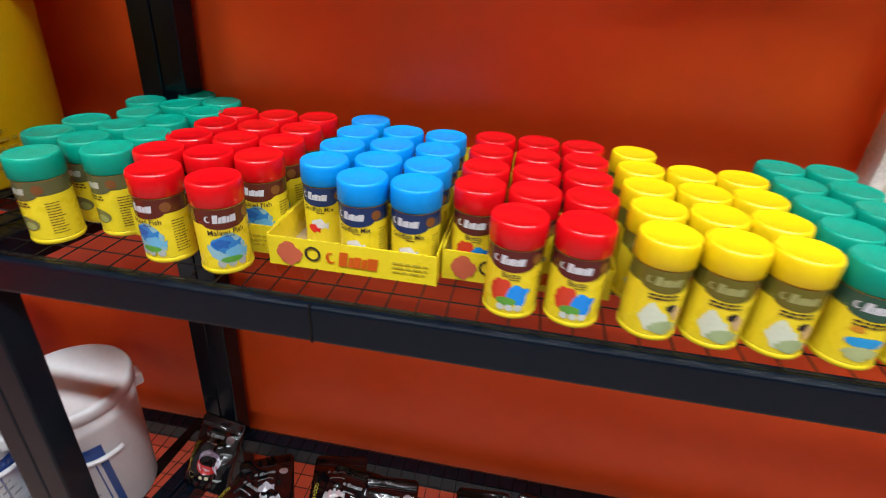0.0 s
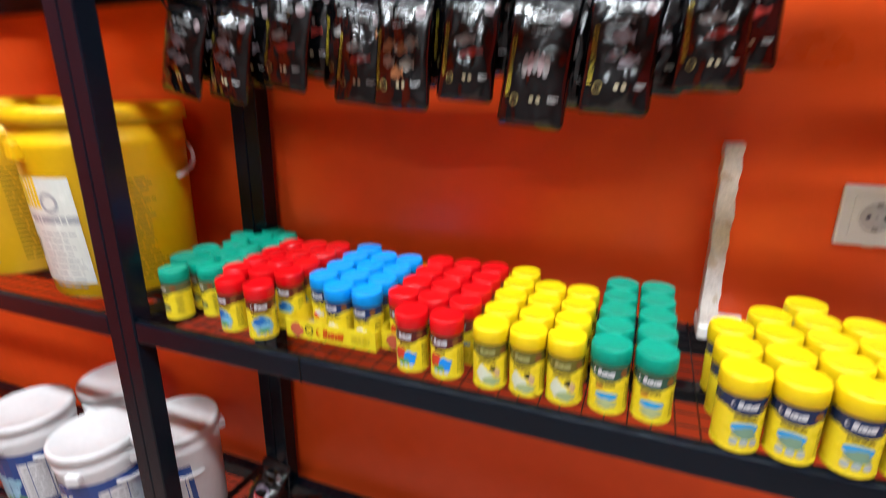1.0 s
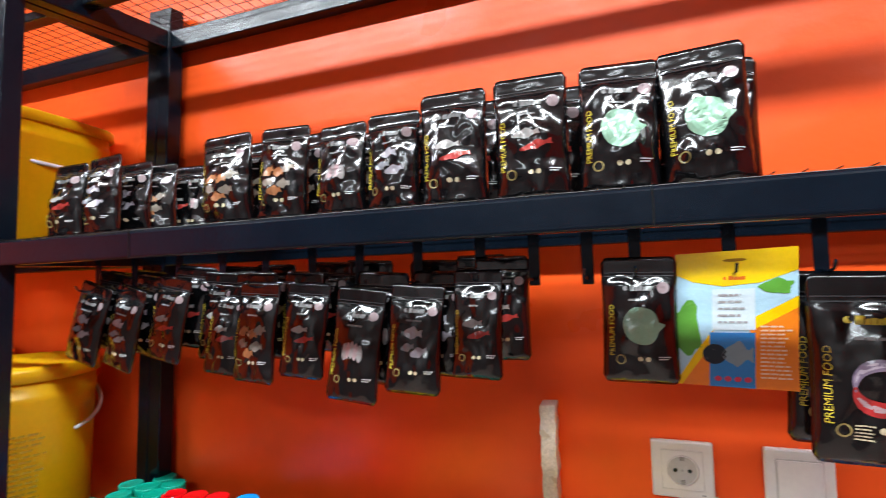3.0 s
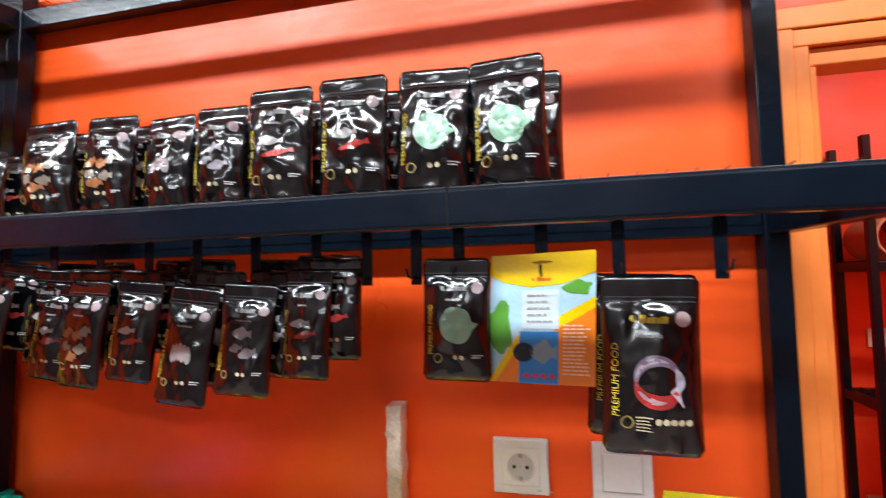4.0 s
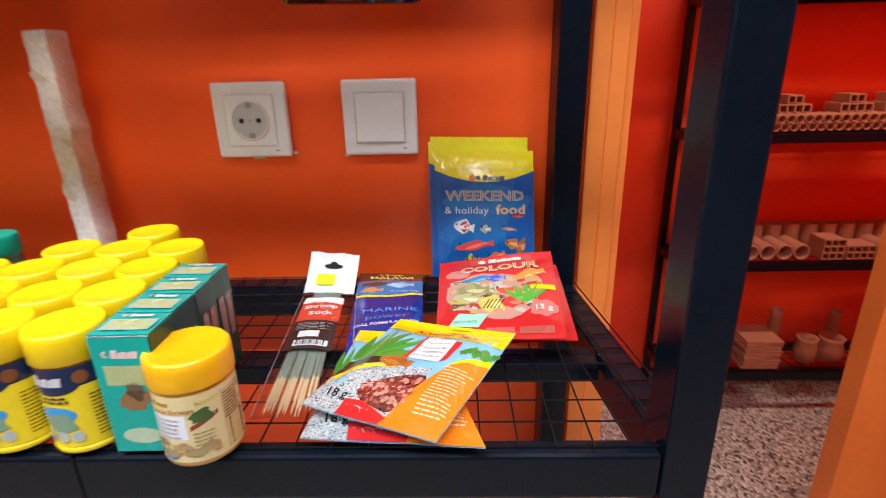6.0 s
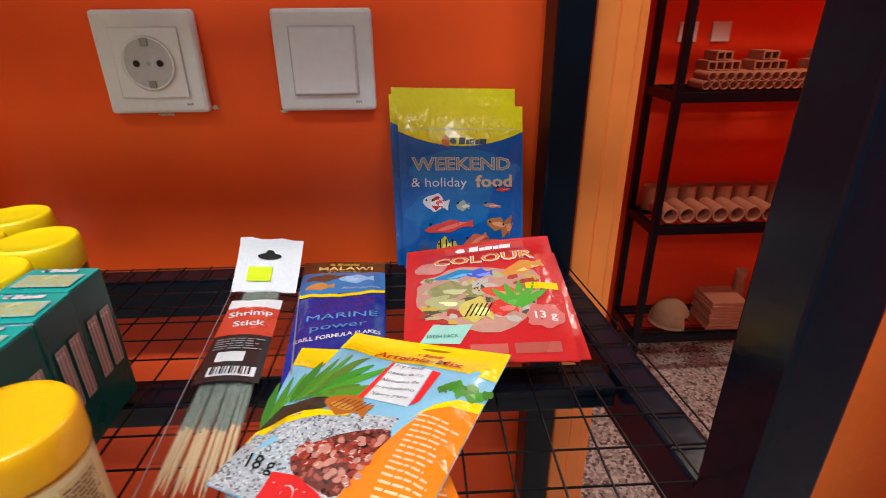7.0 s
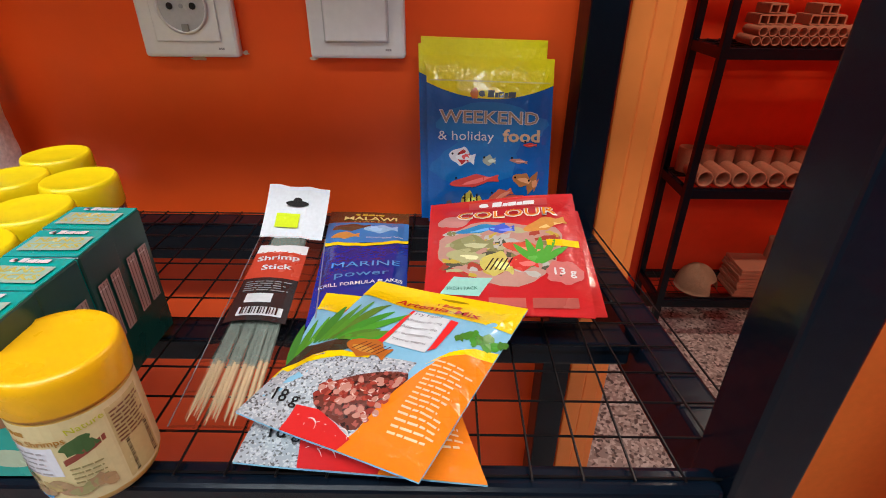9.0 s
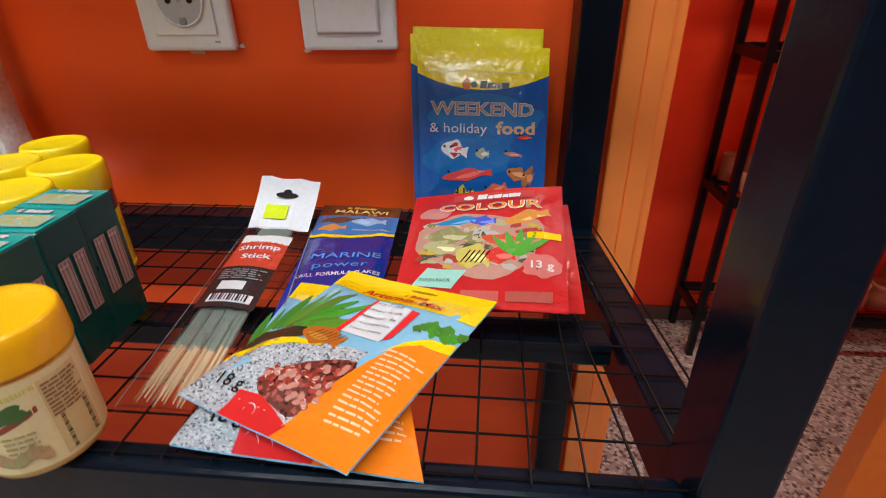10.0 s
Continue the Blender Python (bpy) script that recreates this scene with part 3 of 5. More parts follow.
# ---- hooks under the upper shelf ----
def hook(x):
    t = thing("shelf_hook", (x, .4695, 1.917), "black steel hook on the shelf beam", "hook", "hooks under the shelf")
    part("plate", box(-.007, .007, .0003, .003, -.055, .03, .0008), M_STEEL, t)
    bm = bmesh.new()
    pts = [(0, .001, -.045), (0, -.015, -.048), (0, -.034, -.044), (0, -.04, -.036)]
    for a, b in zip(pts, pts[1:]):
        rod(a, b, .0016, 6, bm)
    part("prong", bm, M_STEEL, t)


for x in (-.455, -.365, -.262, -.17, -.085, 0, .08, .171, .26, .33, .395, .449, .547, .632, .737):
    hook(x)


# ---- printed sachets ----
def sachet(name, tl, tr, br, bl, thick, mat, label, seed=1.0, group="printed sachets", seal=.06):
    """A flat filled sachet between four corners; drawings on it use 0..w along and 0..h up."""
    tl, tr, br, bl = (Vector(p) for p in (tl, tr, br, bl))
    base = (bl + br) / 2
    nrm = ((tr - tl) + (br - bl)).cross((tl - bl) + (tr - br)).normalized()
    w, h = ((tr - tl).length + (br - bl).length) / 2, ((tl - bl).length + (tr - br).length) / 2
    def puff(u, v):
        e = max(0, min(1, min(u, 1 - u) / .18, (v - seal) / .2, (1 - seal - v) / .2))
        e = e * e * (3 - 2 * e)
        wr = noise.noise(Vector((u * 4 + seed, v * 4, seed))) * .3 + noise.noise(Vector((u * 9 + seed, v * 9, seed))) * .12
        curl = noise.noise(Vector((u * 1.6 + seed * 2, v * 1.6, 7))) * .0025
        return thick * (e * (1 + wr)) + .0006, curl
    def at(u, v, off, sign=1):
        p = (bl.lerp(br, u)).lerp(tl.lerp(tr, u), v) - base
        a, c = puff(u, v)
        return p + nrm * (c + sign * (a * (1 if sign > 0 else .3) + off))
    bm = bmesh.new()
    nu, nv = 24, 30
    for sign in (1, -1):
        g = [[bm.verts.new(at(i / nu, j / nv, 0, sign)) for i in range(nu + 1)] for j in range(nv + 1)]
        for j in range(nv):
            for i in range(nu):
                bm.faces.new((g[j][i], g[j][i + 1], g[j + 1][i + 1], g[j + 1][i]))
    bmesh.ops.remove_doubles(bm, verts=bm.verts[:], dist=.00001)
    t = thing(name, base, label, "food sachet", group)
    part("sachet_body", bm, mat, t, "", True)
    return t, (lambda sx, sz, off: at(sx / w, sz / h, off)), w, h


def foil(r, g, b, rough=.2, bump=.35):
    return node_material("printed_foil", (r, g, b), rough * .6, var=.06, scale=30, bump=bump, bump_scale=26, spec=.8, coat=.9)



def speckled(name, base, grain, dark, scale):
    """Print of gravel or crumbs: a base with lighter and darker grains."""
    m = node_material(name, base, .26, var=.1, scale=40, bump=.25, bump_scale=34, spec=.7, coat=.7)
    nt = m.node_tree
    tc = nt.nodes.new("ShaderNodeTexCoord")
    v = nt.nodes.new("ShaderNodeTexVoronoi")
    v.inputs["Scale"].default_value = scale
    r = nt.nodes.new("ShaderNodeValToRGB")
    r.color_ramp.interpolation = "CONSTANT"
    r.color_ramp.elements[0].color = (*base, 1)
    r.color_ramp.elements[1].position, r.color_ramp.elements[1].color = .45, (*grain, 1)
    e = r.color_ramp.elements.new(.62)
    e.color = (*dark, 1)
    e = r.color_ramp.elements.new(.72)
    e.color = (*base, 1)
    nt.links.new(tc.outputs["Object"], v.inputs["Vector"])
    nt.links.new(v.outputs["Color"], r.inputs["Fac"])
    nt.links.new(r.outputs["Color"], nt.nodes["Principled BSDF"].inputs["Base Color"])
    return m


M_GRAVEL = speckled("gravel_print", (.34, .37, .39), (.5, .52, .53), (.12, .12, .12), 900)
M_CRUMBS = speckled("crumb_print", (.13, .03, .02), (.36, .08, .06), (.03, .012, .01), 520)
M_SKYPRINT = foil(.2, .46, .62, .3)
M_HEADER = foil(.9, .58, .0, .28, .4)
M_ORANGEPRINT = foil(.84, .2, .008, .3, .3)


def artemia_sachet(tl, tr, br, bl, thick, seed, label):
    t, s, w, h = sachet("food_sachet", tl, tr, br, bl, thick, M_SKYPRINT, label, seed)
    U = lambda *ps: poly([(x * w, y * h) for x, y in ps])
    arc = [(x / 12, .76 + .10 * (1 - x / 12) ** 2 + .04 * (x / 12) ** 2) for x in range(13)]
    lay("header", U((0, 1), *arc, (1, 1)), M_HEADER, t, s, 1, .009, "yellow printed header")
    lay("picture", U((0, 0), (.6, 0), (.64, .3), (.66, .46), (.5, .45), (.3, .43), (.12, .36), (0, .26)), M_GRAVEL, t, s, 1, .009, "grey gravel picture")
    lay("picture", U((0, .24), (.1, .34), (.24, .42), (.3, .5), (.2, .5), (.08, .46), (0, .42)), ink(.03, .025, .012), t, s, 1.4, .009, "dark roots picture")
    lay("field", U((.56, 0), (1, 0), (1, .60), (.86, .58), (.76, .52), (.70, .42), (.64, .26), (.6, .1)), M_ORANGEPRINT, t, s, 1.8, .009, "orange printed field")
    lay("stripe", U((.70, .46), (.78, .56), (.88, .63), (1, .66), (1, .60), (.86, .58), (.76, .52)), M_HEADER, t, s, 2.2, .009)
    lay("stripe", U((0, .2), (.12, .31), (.26, .385), (.4, .42), (.4, .44), (.24, .42), (.1, .36), (0, .26)), M_HEADER, t, s, 2.2, .009)
    q = random.Random(5)
    for k in range(9):
        lay("leaf_picture", leaf((.02 + .02 * k) * w, (.43 + .008 * k) * h, q.uniform(.2, .4) * h, .07 * w, 96 - 9 * k), ink(.04 + .015 * (k % 4), .17 + .05 * (k % 3), .02), t, s, 2 + .15 * k, .009)
    for k in range(9):
        lay("leaf_picture", oval((.78 + .026 * k) * w, (.665 + .022 * (k % 3)) * h, .032 * w, .026 * h, 0, 14, .8, k), ink(.05, .17 + .03 * (k % 4), .02), t, s, 2 + .15 * k, .009)
    zone = [(.27, .19), (.36, .285), (.46, .34), (.58, .385), (.685, .395), (.65, .27), (.62, .17), (.59, .08), (.45, .11), (.33, .13)]
    lay("picture", U(*rounded(zone, 1)), M_CRUMBS, t, s, 2.6, .008, "dark red crumb picture")
    for k in range(110):
        a = q.random()
        b = q.random()
        cu, cv = .3 + .36 * a, .13 + .05 * (1 - a) + (.06 + .17 * a) * b
        lay("crumb_picture", oval(cu * w, cv * h, .02 * w, .012 * h, q.uniform(0, 180), 9, .3, k), (ink(.34, .05, .03), ink(.24, .03, .02), ink(.46, .2, .15))[k % 3], t, s, 3.4 + .25 * (k % 3), 0)
        if k % 4 == 0:
            lay("crumb_picture", crescent(cu * w, cv * h, .014 * w, .008 * h, .006 * w, 20 + 9 * k, 150 + 9 * k, 5), ink(.6, .42, .36), t, s, 4.4, 0)
    lay("stripe", U((.26, 0), (.58, 0), (.6, .06), (.48, .10), (.36, .13), (.24, .12)), foil(.6, .02, .02), t, s, 3.4, .009)
    for k in range(5):
        lay("white_line", crescent((.3 + .06 * k) * w, .03 * h, .05 * w, .06 * h, .006 * w, 20, 130), ink(.6, .5, .48), t, s, 4, .01)
    lay("picture", fish(.35 * w, .475 * h, .28 * w, .12 * h, -6), ink(.4, .11, .012), t, s, 4, .008, "orange striped fish picture")
    lay("picture", oval(.33 * w, .465 * h, .07 * w, .02 * h, -6), ink(.52, .22, .03), t, s, 4.4, .008)
    for k in range(6):
        lay("fish_stripe", rect((.27 + .03 * k) * w, .45 * h, (.277 + .03 * k) * w, .515 * h, .004), ink(.10, .025, .01), t, s, 4.8, .01)
    lay("panel", U((.40, .54), (.66, .52), (.66, .755), (.42, .785)), ink(.62, .62, .62), t, s, 4, .009, "white text panel")
    lay("stripe", U((.36, .53), (.395, .53), (.42, .79), (.40, .79)), SCARLET, t, s, 4, .012)
    lay("stripe", U((.665, .53), (.70, .56), (.715, .75), (.665, .755)), SCARLET, t, s, 4, .012)
    for k, body in enumerate(("Fry Food", "Alimento de cría", "Alimento de", "crecimiento", "Yavru yemi")):
        lay("text_line", word(body, .53 * w, (.75 - .046 * k) * h, .019 * h, -1, min(.23, .021 * len(body)) * w), ink(.1, .09, .09), t, s, 9, 0)
    lay("title", word("Artemia-Mix", .53 * w, .835 * h, .052 * h, -1, .54 * w, .02), ink(.5, .03, .008), t, s, 7, 0)
    lay("trade_mark", logo(.57 * w, .905 * h, .17 * w, .032 * h), ink(.55, .08, .008), t, s, 3, .01)
    lay("hang_slot", oval(.57 * w, .955 * h, .09 * w, .009 * h), ink(.3, .18, .0), t, s, 3, .01, "punched hanging slot")
    lay("weight", word("18 g", .16 * w, .13 * h, .05 * h, 6, .14 * w, .012), BLACK, t, s, 3, 0)
    lay("small_print", bars(.74 * w, .49 * h, .96 * w, 15, .026 * h, .009 * h, 6), ink(.8, .5, .28), t, s, 3, 0)
    return t


artemia_sachet((.634, .482, 1.4145), (.700, .470, 1.4145), (.739, .332, 1.412), (.618, .343, 1.411), .004, 2, "yellow and orange fry food sachet lying underneath another")
artemia_sachet((.672, .479, 1.426), (.770, .440, 1.433), (.708, .326, 1.421), (.615, .362, 1.424), .0055, 5, "yellow and orange fry food sachet lying on top")


def hung_sachet():
    t, s, w, h = sachet("food_sachet", (.491, .452, 1.893), (.607, .452, 1.897), (.601, .455, 1.747), (.484, .455, 1.751), .002, foil(.42, .66, .8, .3), "yellow, blue and orange sachet hanging from a hook", 9)
    U = lambda *ps: poly([(x * w, y * h) for x, y in ps])
    lay("header", U((0, 1), (0, .84), (.15, .78), (.4, .74), (.7, .76), (1, .84), (1, 1)), foil(.86, .56, .0), t, s, 1, .009, "yellow printed header")
    lay("field", U((.62, .0), (1, 0), (1, .58), (.8, .52), (.62, .42)), foil(.85, .22, .01), t, s, 1, .009, "orange printed field")
    lay("field", U((0, 0), (.32, 0), (.32, .35), (.2, .2)), foil(.85, .22, .01), t, s, 1, .009, "orange printed field")
    lay("stripe", U((0, 0), (.06, 0), (.32, .33), (.32, .42), (.18, .26)), SUN, t, s, 2, .009)
    lay("stripe", U((.62, .5), (1, .66), (1, .58), (.64, .42)), SUN, t, s, 2, .009)
    lay("field", U((.29, 0), (.66, 0), (.66, .4), (.29, .4)), foil(.02, .22, .6), t, s, 3, .009, "blue picture field")
    lay("panel", U((.31, .42), (.66, .42), (.66, .72), (.31, .72)), ink(.6, .72, .78), t, s, 3, .009)
    lay("small_print", bars(.36 * w, .67 * h, .62 * w, 5, .05 * h, .015 * h, 2), GREY, t, s, 4, 0)
    lay("leaf_picture", oval(.1 * w, .42 * h, .12 * w, .18 * h, 0, 20, .6, 1), LEAF, t, s, 2, .009)
    lay("leaf_picture", oval(.84 * w, .73 * h, .13 * w, .05 * h, 0, 20, .6, 6), LEAF, t, s, 2, .009)
    lay("picture", oval(.33 * w, .24 * h, .1 * w, .075 * h, 0, 20), ink(.01, .02, .03), t, s, 4, .009)
    lay("picture", fish(.52 * w, .24 * h, .26 * w, .16 * h, 0), ink(.2, .3, .36), t, s, 4, .009)
    for k in range(4):
        lay("dot", oval((.36 + .08 * k) * w, .06 * h, .03 * w, .02 * h, 0, 10), ink(.5, .05, .1), t, s, 4, 0)
    lay("trade_mark", logo(.5 * w, .8 * h, .2 * w, .03 * h), ink(.65, .12, .01), t, s, 3, .01)
    lay("hang_slot", oval(.5 * w, .93 * h, .1 * w, .012 * h), ink(.25, .12, .0), t, s, 3, .01)
    lay("small_print", bars(.7 * w, .44 * h, .95 * w, 14, .028 * h, .012 * h, 6), ink(.85, .6, .4), t, s, 3, 0)


hung_sachet()


def holiday_pouch(dx, dy, dz, seed, label, full=True):
    """Blue pouch with a yellow header, leaning on the wall."""
    t, s, w, h = sachet("holiday_food_pouch", (.700 + dx, .640 + dy, 1.553 + dz), (.809 + dx, .640 + dy, 1.550 + dz), (.812 + dx, .614 + dy, 1.409), (.702 + dx, .614 + dy, 1.409), .004, foil(.004, .1, .38, .12, .5), label, seed, "holiday food pouches", .05)
    arc = [(x / 12, .765 + .085 * (2 * x / 12 - 1) ** 2) for x in range(13)]
    lay("header", poly([(x * w, y * h) for x, y in [(0, 1), *arc, (1, 1)]]), foil(.92, .76, .01, .16, .5), t, s, 1, .007, "yellow header")
    if not full:
        return t
    lay("zip_strip", rect(.02 * w, .86 * h, .98 * w, .868 * h), ink(.8, .68, .15), t, s, 1.6, .008)
    lay("picture", oval(.5 * w, .62 * h, .45 * w, .13 * h, 0, 26, .25, 2), foil(.01, .17, .46, .12, .5), t, s, .6, .007, "lighter blue water")
    lay("picture", oval(.42 * w, .40 * h, .36 * w, .14 * h, 12, 26, .4, 6), foil(.008, .14, .42, .12, .5), t, s, .7, .007, "lighter blue water")
    for k in range(14):
        lay("coral_picture", oval((.12 + .06 * k) * w, (.075 + .03 * math.sin(k * 2.1)) * h, .045 * w, .032 * h, 25 * k, 12, .7, k), (ink(.02, .05, .16), ink(.1, .07, .1), ink(.3, .1, .05))[k % 3], t, s, 1.2 + .1 * k, .008)
    lay("trade_mark", logo(.57 * w, .795 * h, .32 * w, .04 * h), ink(.05, .06, .08), t, s, 2, .008)
    lay("trade_sign", oval(.38 * w, .795 * h, .035 * w, .03 * h, 0, 12, .4), ink(.7, .2, .03), t, s, 2, .008)
    lay("title_outline", word("WEEKEND", .5 * w, .655 * h, .072 * h, 0, .80 * w, .035), ink(.62, .6, .62), t, s, 2, 0)
    lay("title", word("WEEKEND", .5 * w, .655 * h, .072 * h, 0, .78 * w, .0), ink(.36, .26, .18), t, s, 3, 0)
    lay("title", word("& holiday", .31 * w, .545 * h, .055 * h, 0, .45 * w), WHITE, t, s, 2, 0)
    lay("title", word("food", .76 * w, .55 * h, .07 * h, 0, .30 * w, .03), ink(.62, .42, .25), t, s, 2, 0)
    q = [(.28, .42, .26, .15, -10, (.7, .68, .7)), (.29, .42, .12, .13, -10, (.45, .03, .03)), (.5, .4, .13, .09, 0, (.35, .38, .3)), (.83, .50, .14, .035, 0, (.5, .05, .04)), (.74, .4, .18, .04, -8, (.45, .2, .15)), (.38, .27, .5, .1, 8, (.6, .06, .05)), (.78, .28, .22, .12, -20, (.4, .15, .05)), (.86, .26, .1, .2, -20, (.38, .13, .04)), (.34, .14, .16, .17, 0, (.55, .42, .05)), (.42, .12, .13, .14, 0, (.6, .46, .06)), (.6, .18, .26, .1, 25, (.62, .12, .06)), (.74, .13, .26, .16, -30, (.6, .1, .06)), (.78, .11, .12, .14, 50, (.68, .62, .6))]
    for k, (a, b, l, tall, ang, c) in enumerate(q):
        lay("fish_picture", fish(a * w, b * h, l * w * .86, tall * h * .66, ang), ink(*c), t, s, 2 + .12 * k, .008)
        lay("fish_eye", oval((a - .3 * l * math.cos(radians(ang))) * w, (b + .02) * h, .009 * w, .007 * h, 0, 8), BLACK, t, s, 2.6 + .12 * k, 0)
        lay("fish_stripe", oval((a + .02) * w, b * h, l * w * .26, tall * h * .12, ang + 8, 12, .5, k), ink(*(min(.8, v * 1.7 + .06) for v in c)), t, s, 2.5 + .12 * k, .008)
    for k in range(3):
        lay("fish_stripe", rect((.30 + .05 * k) * w, .10 * h, (.312 + .05 * k) * w, .19 * h), BLACK, t, s, 4, .01)
    return t


holiday_pouch(-.005, .012, .013, 3, "blue and yellow pouch leaning on the wall", False)
holiday_pouch(-.007, .006, .008, 4, "blue and yellow pouch leaning on the wall", False)
holiday_pouch(0, -.002, 0, 5, "blue holiday fish food pouch with yellow header")


def colour_sachet(tl, tr, br, bl, seed, label, full=True):
    t, s, w, h = sachet("colour_food_sachet", tl, tr, br, bl, .004, foil(.55, .018, .02, .2, .5), label, seed)
    if not full:
        return t
    lay("glow", oval(.48 * w, .47 * h, .42 * w, .26 * h, 0, 28, .25, 3), foil(.5, .26, .2, .28), t, s, 1, .008, "pale cloud behind the picture")
    lay("glow", oval(.18 * w, .75 * h, .12 * w, .06 * h, 0, 18, .25, 3), foil(.55, .22, .19, .28), t, s, 1, .008)
    q = random.Random(11)
    for k in range(60):
        lay("picture", oval((.14 + .72 * q.random()) * w, (.26 + .38 * q.random()) * h, q.uniform(.02, .07) * w, q.uniform(.01, .03) * h, q.uniform(-40, 40), 12, .7, k), (ink(.2, .19, .07), ink(.42, .38, .2), ink(.08, .08, .05), ink(.45, .42, .36), ink(.35, .05, .03), ink(.5, .35, .05))[k % 6], t, s, 1.6 + .015 * k, .01)
    lay("trade_panel", rect(.28 * w, .885 * h, .82 * w, .965 * h), ink(.5, .05, .05), t, s, 2, .008)
    lay("trade_mark", logo(.56 * w, .925 * h, .42 * w, .05 * h), ink(.75, .7, .68), t, s, 3, .008)
    lay("title_outline", word("COLOUR", .53 * w, .79 * h, .085 * h, 0, .68 * w, .04), ink(.8, .7, .6), t, s, 3, 0)
    lay("title", word("COLOUR", .53 * w, .79 * h, .08 * h, 0, .66 * w, .0), ink(.8, .22, .01), t, s, 8, 0)
    for k, (a, b, l, tall, ang, c) in enumerate([(.36, .66, .4, .07, 10, (.02, .2, .4)), (.5, .655, .2, .08, 0, (.05, .1, .5)), (.78, .68, .34, .1, 18, (.6, .25, .05)), (.3, .52, .34, .16, 0, (.25, .24, .1)), (.26, .42, .3, .12, -8, (.4, .38, .18)), (.46, .35, .26, .2, -12, (.55, .45, .1)), (.64, .48, .34, .1, -15, (.6, .08, .04)), (.62, .36, .22, .14, 0, (.6, .04, .03))]):
        lay("fish_picture", fish(a * w, b * h, l * w * .9, tall * h * .9, ang), ink(*c), t, s, 2 + .25 * k, .008)
        lay("fish_stripe", oval((a + .03) * w, (b - .01) * h, l * w * .24, tall * h * .14, ang, 12, .5, k), ink(*(min(.8, v * 1.6 + .1) for v in c)), t, s, 2.4 + .25 * k, .008)
    for k in range(5):
        lay("leaf_picture", leaf(.72 * w, .34 * h, .24 * h, .06 * w, 40 + 22 * k), ink(.08, .35, .04), t, s, 4 + .1 * k, .01)
        lay("fish_stripe", rect((.38 + .03 * k) * w, .30 * h, (.39 + .03 * k) * w, .40 * h, .006), BLACK, t, s, 5, .01)
    lay("panel", rect(.78 * w, .49 * h, .98 * w, .545 * h), SUN, t, s, 4, .01)
    lay("weight_badge", oval(.86 * w, .28 * h, .11 * w, .085 * h, 0, 24, .3, 8), ink(.6, .16, .14), t, s, 4, .01)
    lay("weight", word("13 g", .86 * w, .28 * h, .05 * h, 0, .13 * w, .02), ink(.72, .66, .62), t, s, 5, 0)
    lay("panel", rect(.10 * w, .12 * h, .34 * w, .24 * h, .01), ink(.3, .55, .45), t, s, 4, .01)
    lay("text_line", word("FRESH PACK", .24 * w, .16 * h, .02 * h, 4, .19 * w), ink(.04, .15, .1), t, s, 5, 0)
    lay("panel", rect(.4 * w, .05 * h, .62 * w, .115 * h), ink(.5, .1, .08), t, s, 4, .01)
    lay("panel", rect(.66 * w, .05 * h, .92 * w, .115 * h), ink(.4, .08, .06), t, s, 4, .01)
    return t


colour_sachet((.715, .56, 1.438), (.822, .548, 1.450), (.823, .447, 1.422), (.718, .46, 1.412), 12, "red printed flake food sachet lying underneath", False)
colour_sachet((.706, .563, 1.447), (.817, .553, 1.463), (.811, .434, 1.430), (.704, .455, 1.420), 14, "red printed flake food sachet propped on another")


def flakes_packet():
    t, s, w, h = sachet("flake_packet", (.611, .614, 1.415), (.684, .612, 1.417), (.692, .460, 1.411), (.627, .447, 1.411), .003, foil(.004, .02, .22, .2), "blue marine and orange-topped flake food packet", 21)
    lay("header", rect(0, .86 * h, w, h), foil(.13, .05, .012), t, s, 1, .008, "brown printed header")
    lay("panel", rect(0, .62 * h, w, .86 * h), foil(.03, .2, .5), t, s, 1, .008, "light blue printed panel")
    lay("stripe", poly([(0, .62 * h), (.5 * w, .58 * h), (w, .62 * h), (w, .65 * h), (.5 * w, .61 * h), (0, .65 * h)]), SUN, t, s, 2, .008)
    lay("trade_mark", logo(.52 * w, .965 * h, .4 * w, .025 * h), ink(.6, .3, .03), t, s, 2, .01)
    lay("title", word("MALAWI", .52 * w, .91 * h, .045 * h, 0, .66 * w, .02), ink(.78, .55, .2), t, s, 2, 0)
    lay("text_line", word("FLAKES", .52 * w, .865 * h, .02 * h, 0, .4 * w), ink(.6, .35, .1), t, s, 3, 0)
    lay("fish_picture", fish(.3 * w, .79 * h, .5 * w, .08 * h, 5), ink(.12, .06, .03), t, s, 2, .008)
    lay("fish_picture", fish(.66 * w, .77 * h, .44 * w, .09 * h, 0), ink(.3, .5, .7), t, s, 2.5, .008)
    lay("fish_picture", fish(.24 * w, .70 * h, .36 * w, .06 * h, 0), ink(.6, .25, .05), t, s, 3, .008)
    lay("text_line", word("DOES NOT CLOUD WATER", .72 * w, .665 * h, .014 * h, 0, .44 * w), WHITE, t, s, 3, 0)
    lay("title", word("MARINE", .53 * w, .40 * h, .045 * h, 0, .76 * w), ink(.08, .32, .62), t, s, 2, 0)
    lay("title", word("power", .5 * w, .32 * h, .045 * h, 0, .6 * w), ink(.06, .26, .5), t, s, 2, 0)
    lay("title", word("KRILL FORMULA FLAKES", .5 * w, .245 * h, .026 * h, 0, .9 * w, .01), WHITE, t, s, 2, 0)
    for k in range(5):
        lay("crumb_picture", oval((.18 + .14 * k) * w, (.1 + .04 * (k % 2)) * h, .06 * w, .028 * h, 30 * k, 12, .4, k), ink(.5, .06, .04), t, s, 2 + .2 * k, .01)
    return t


flakes_packet()

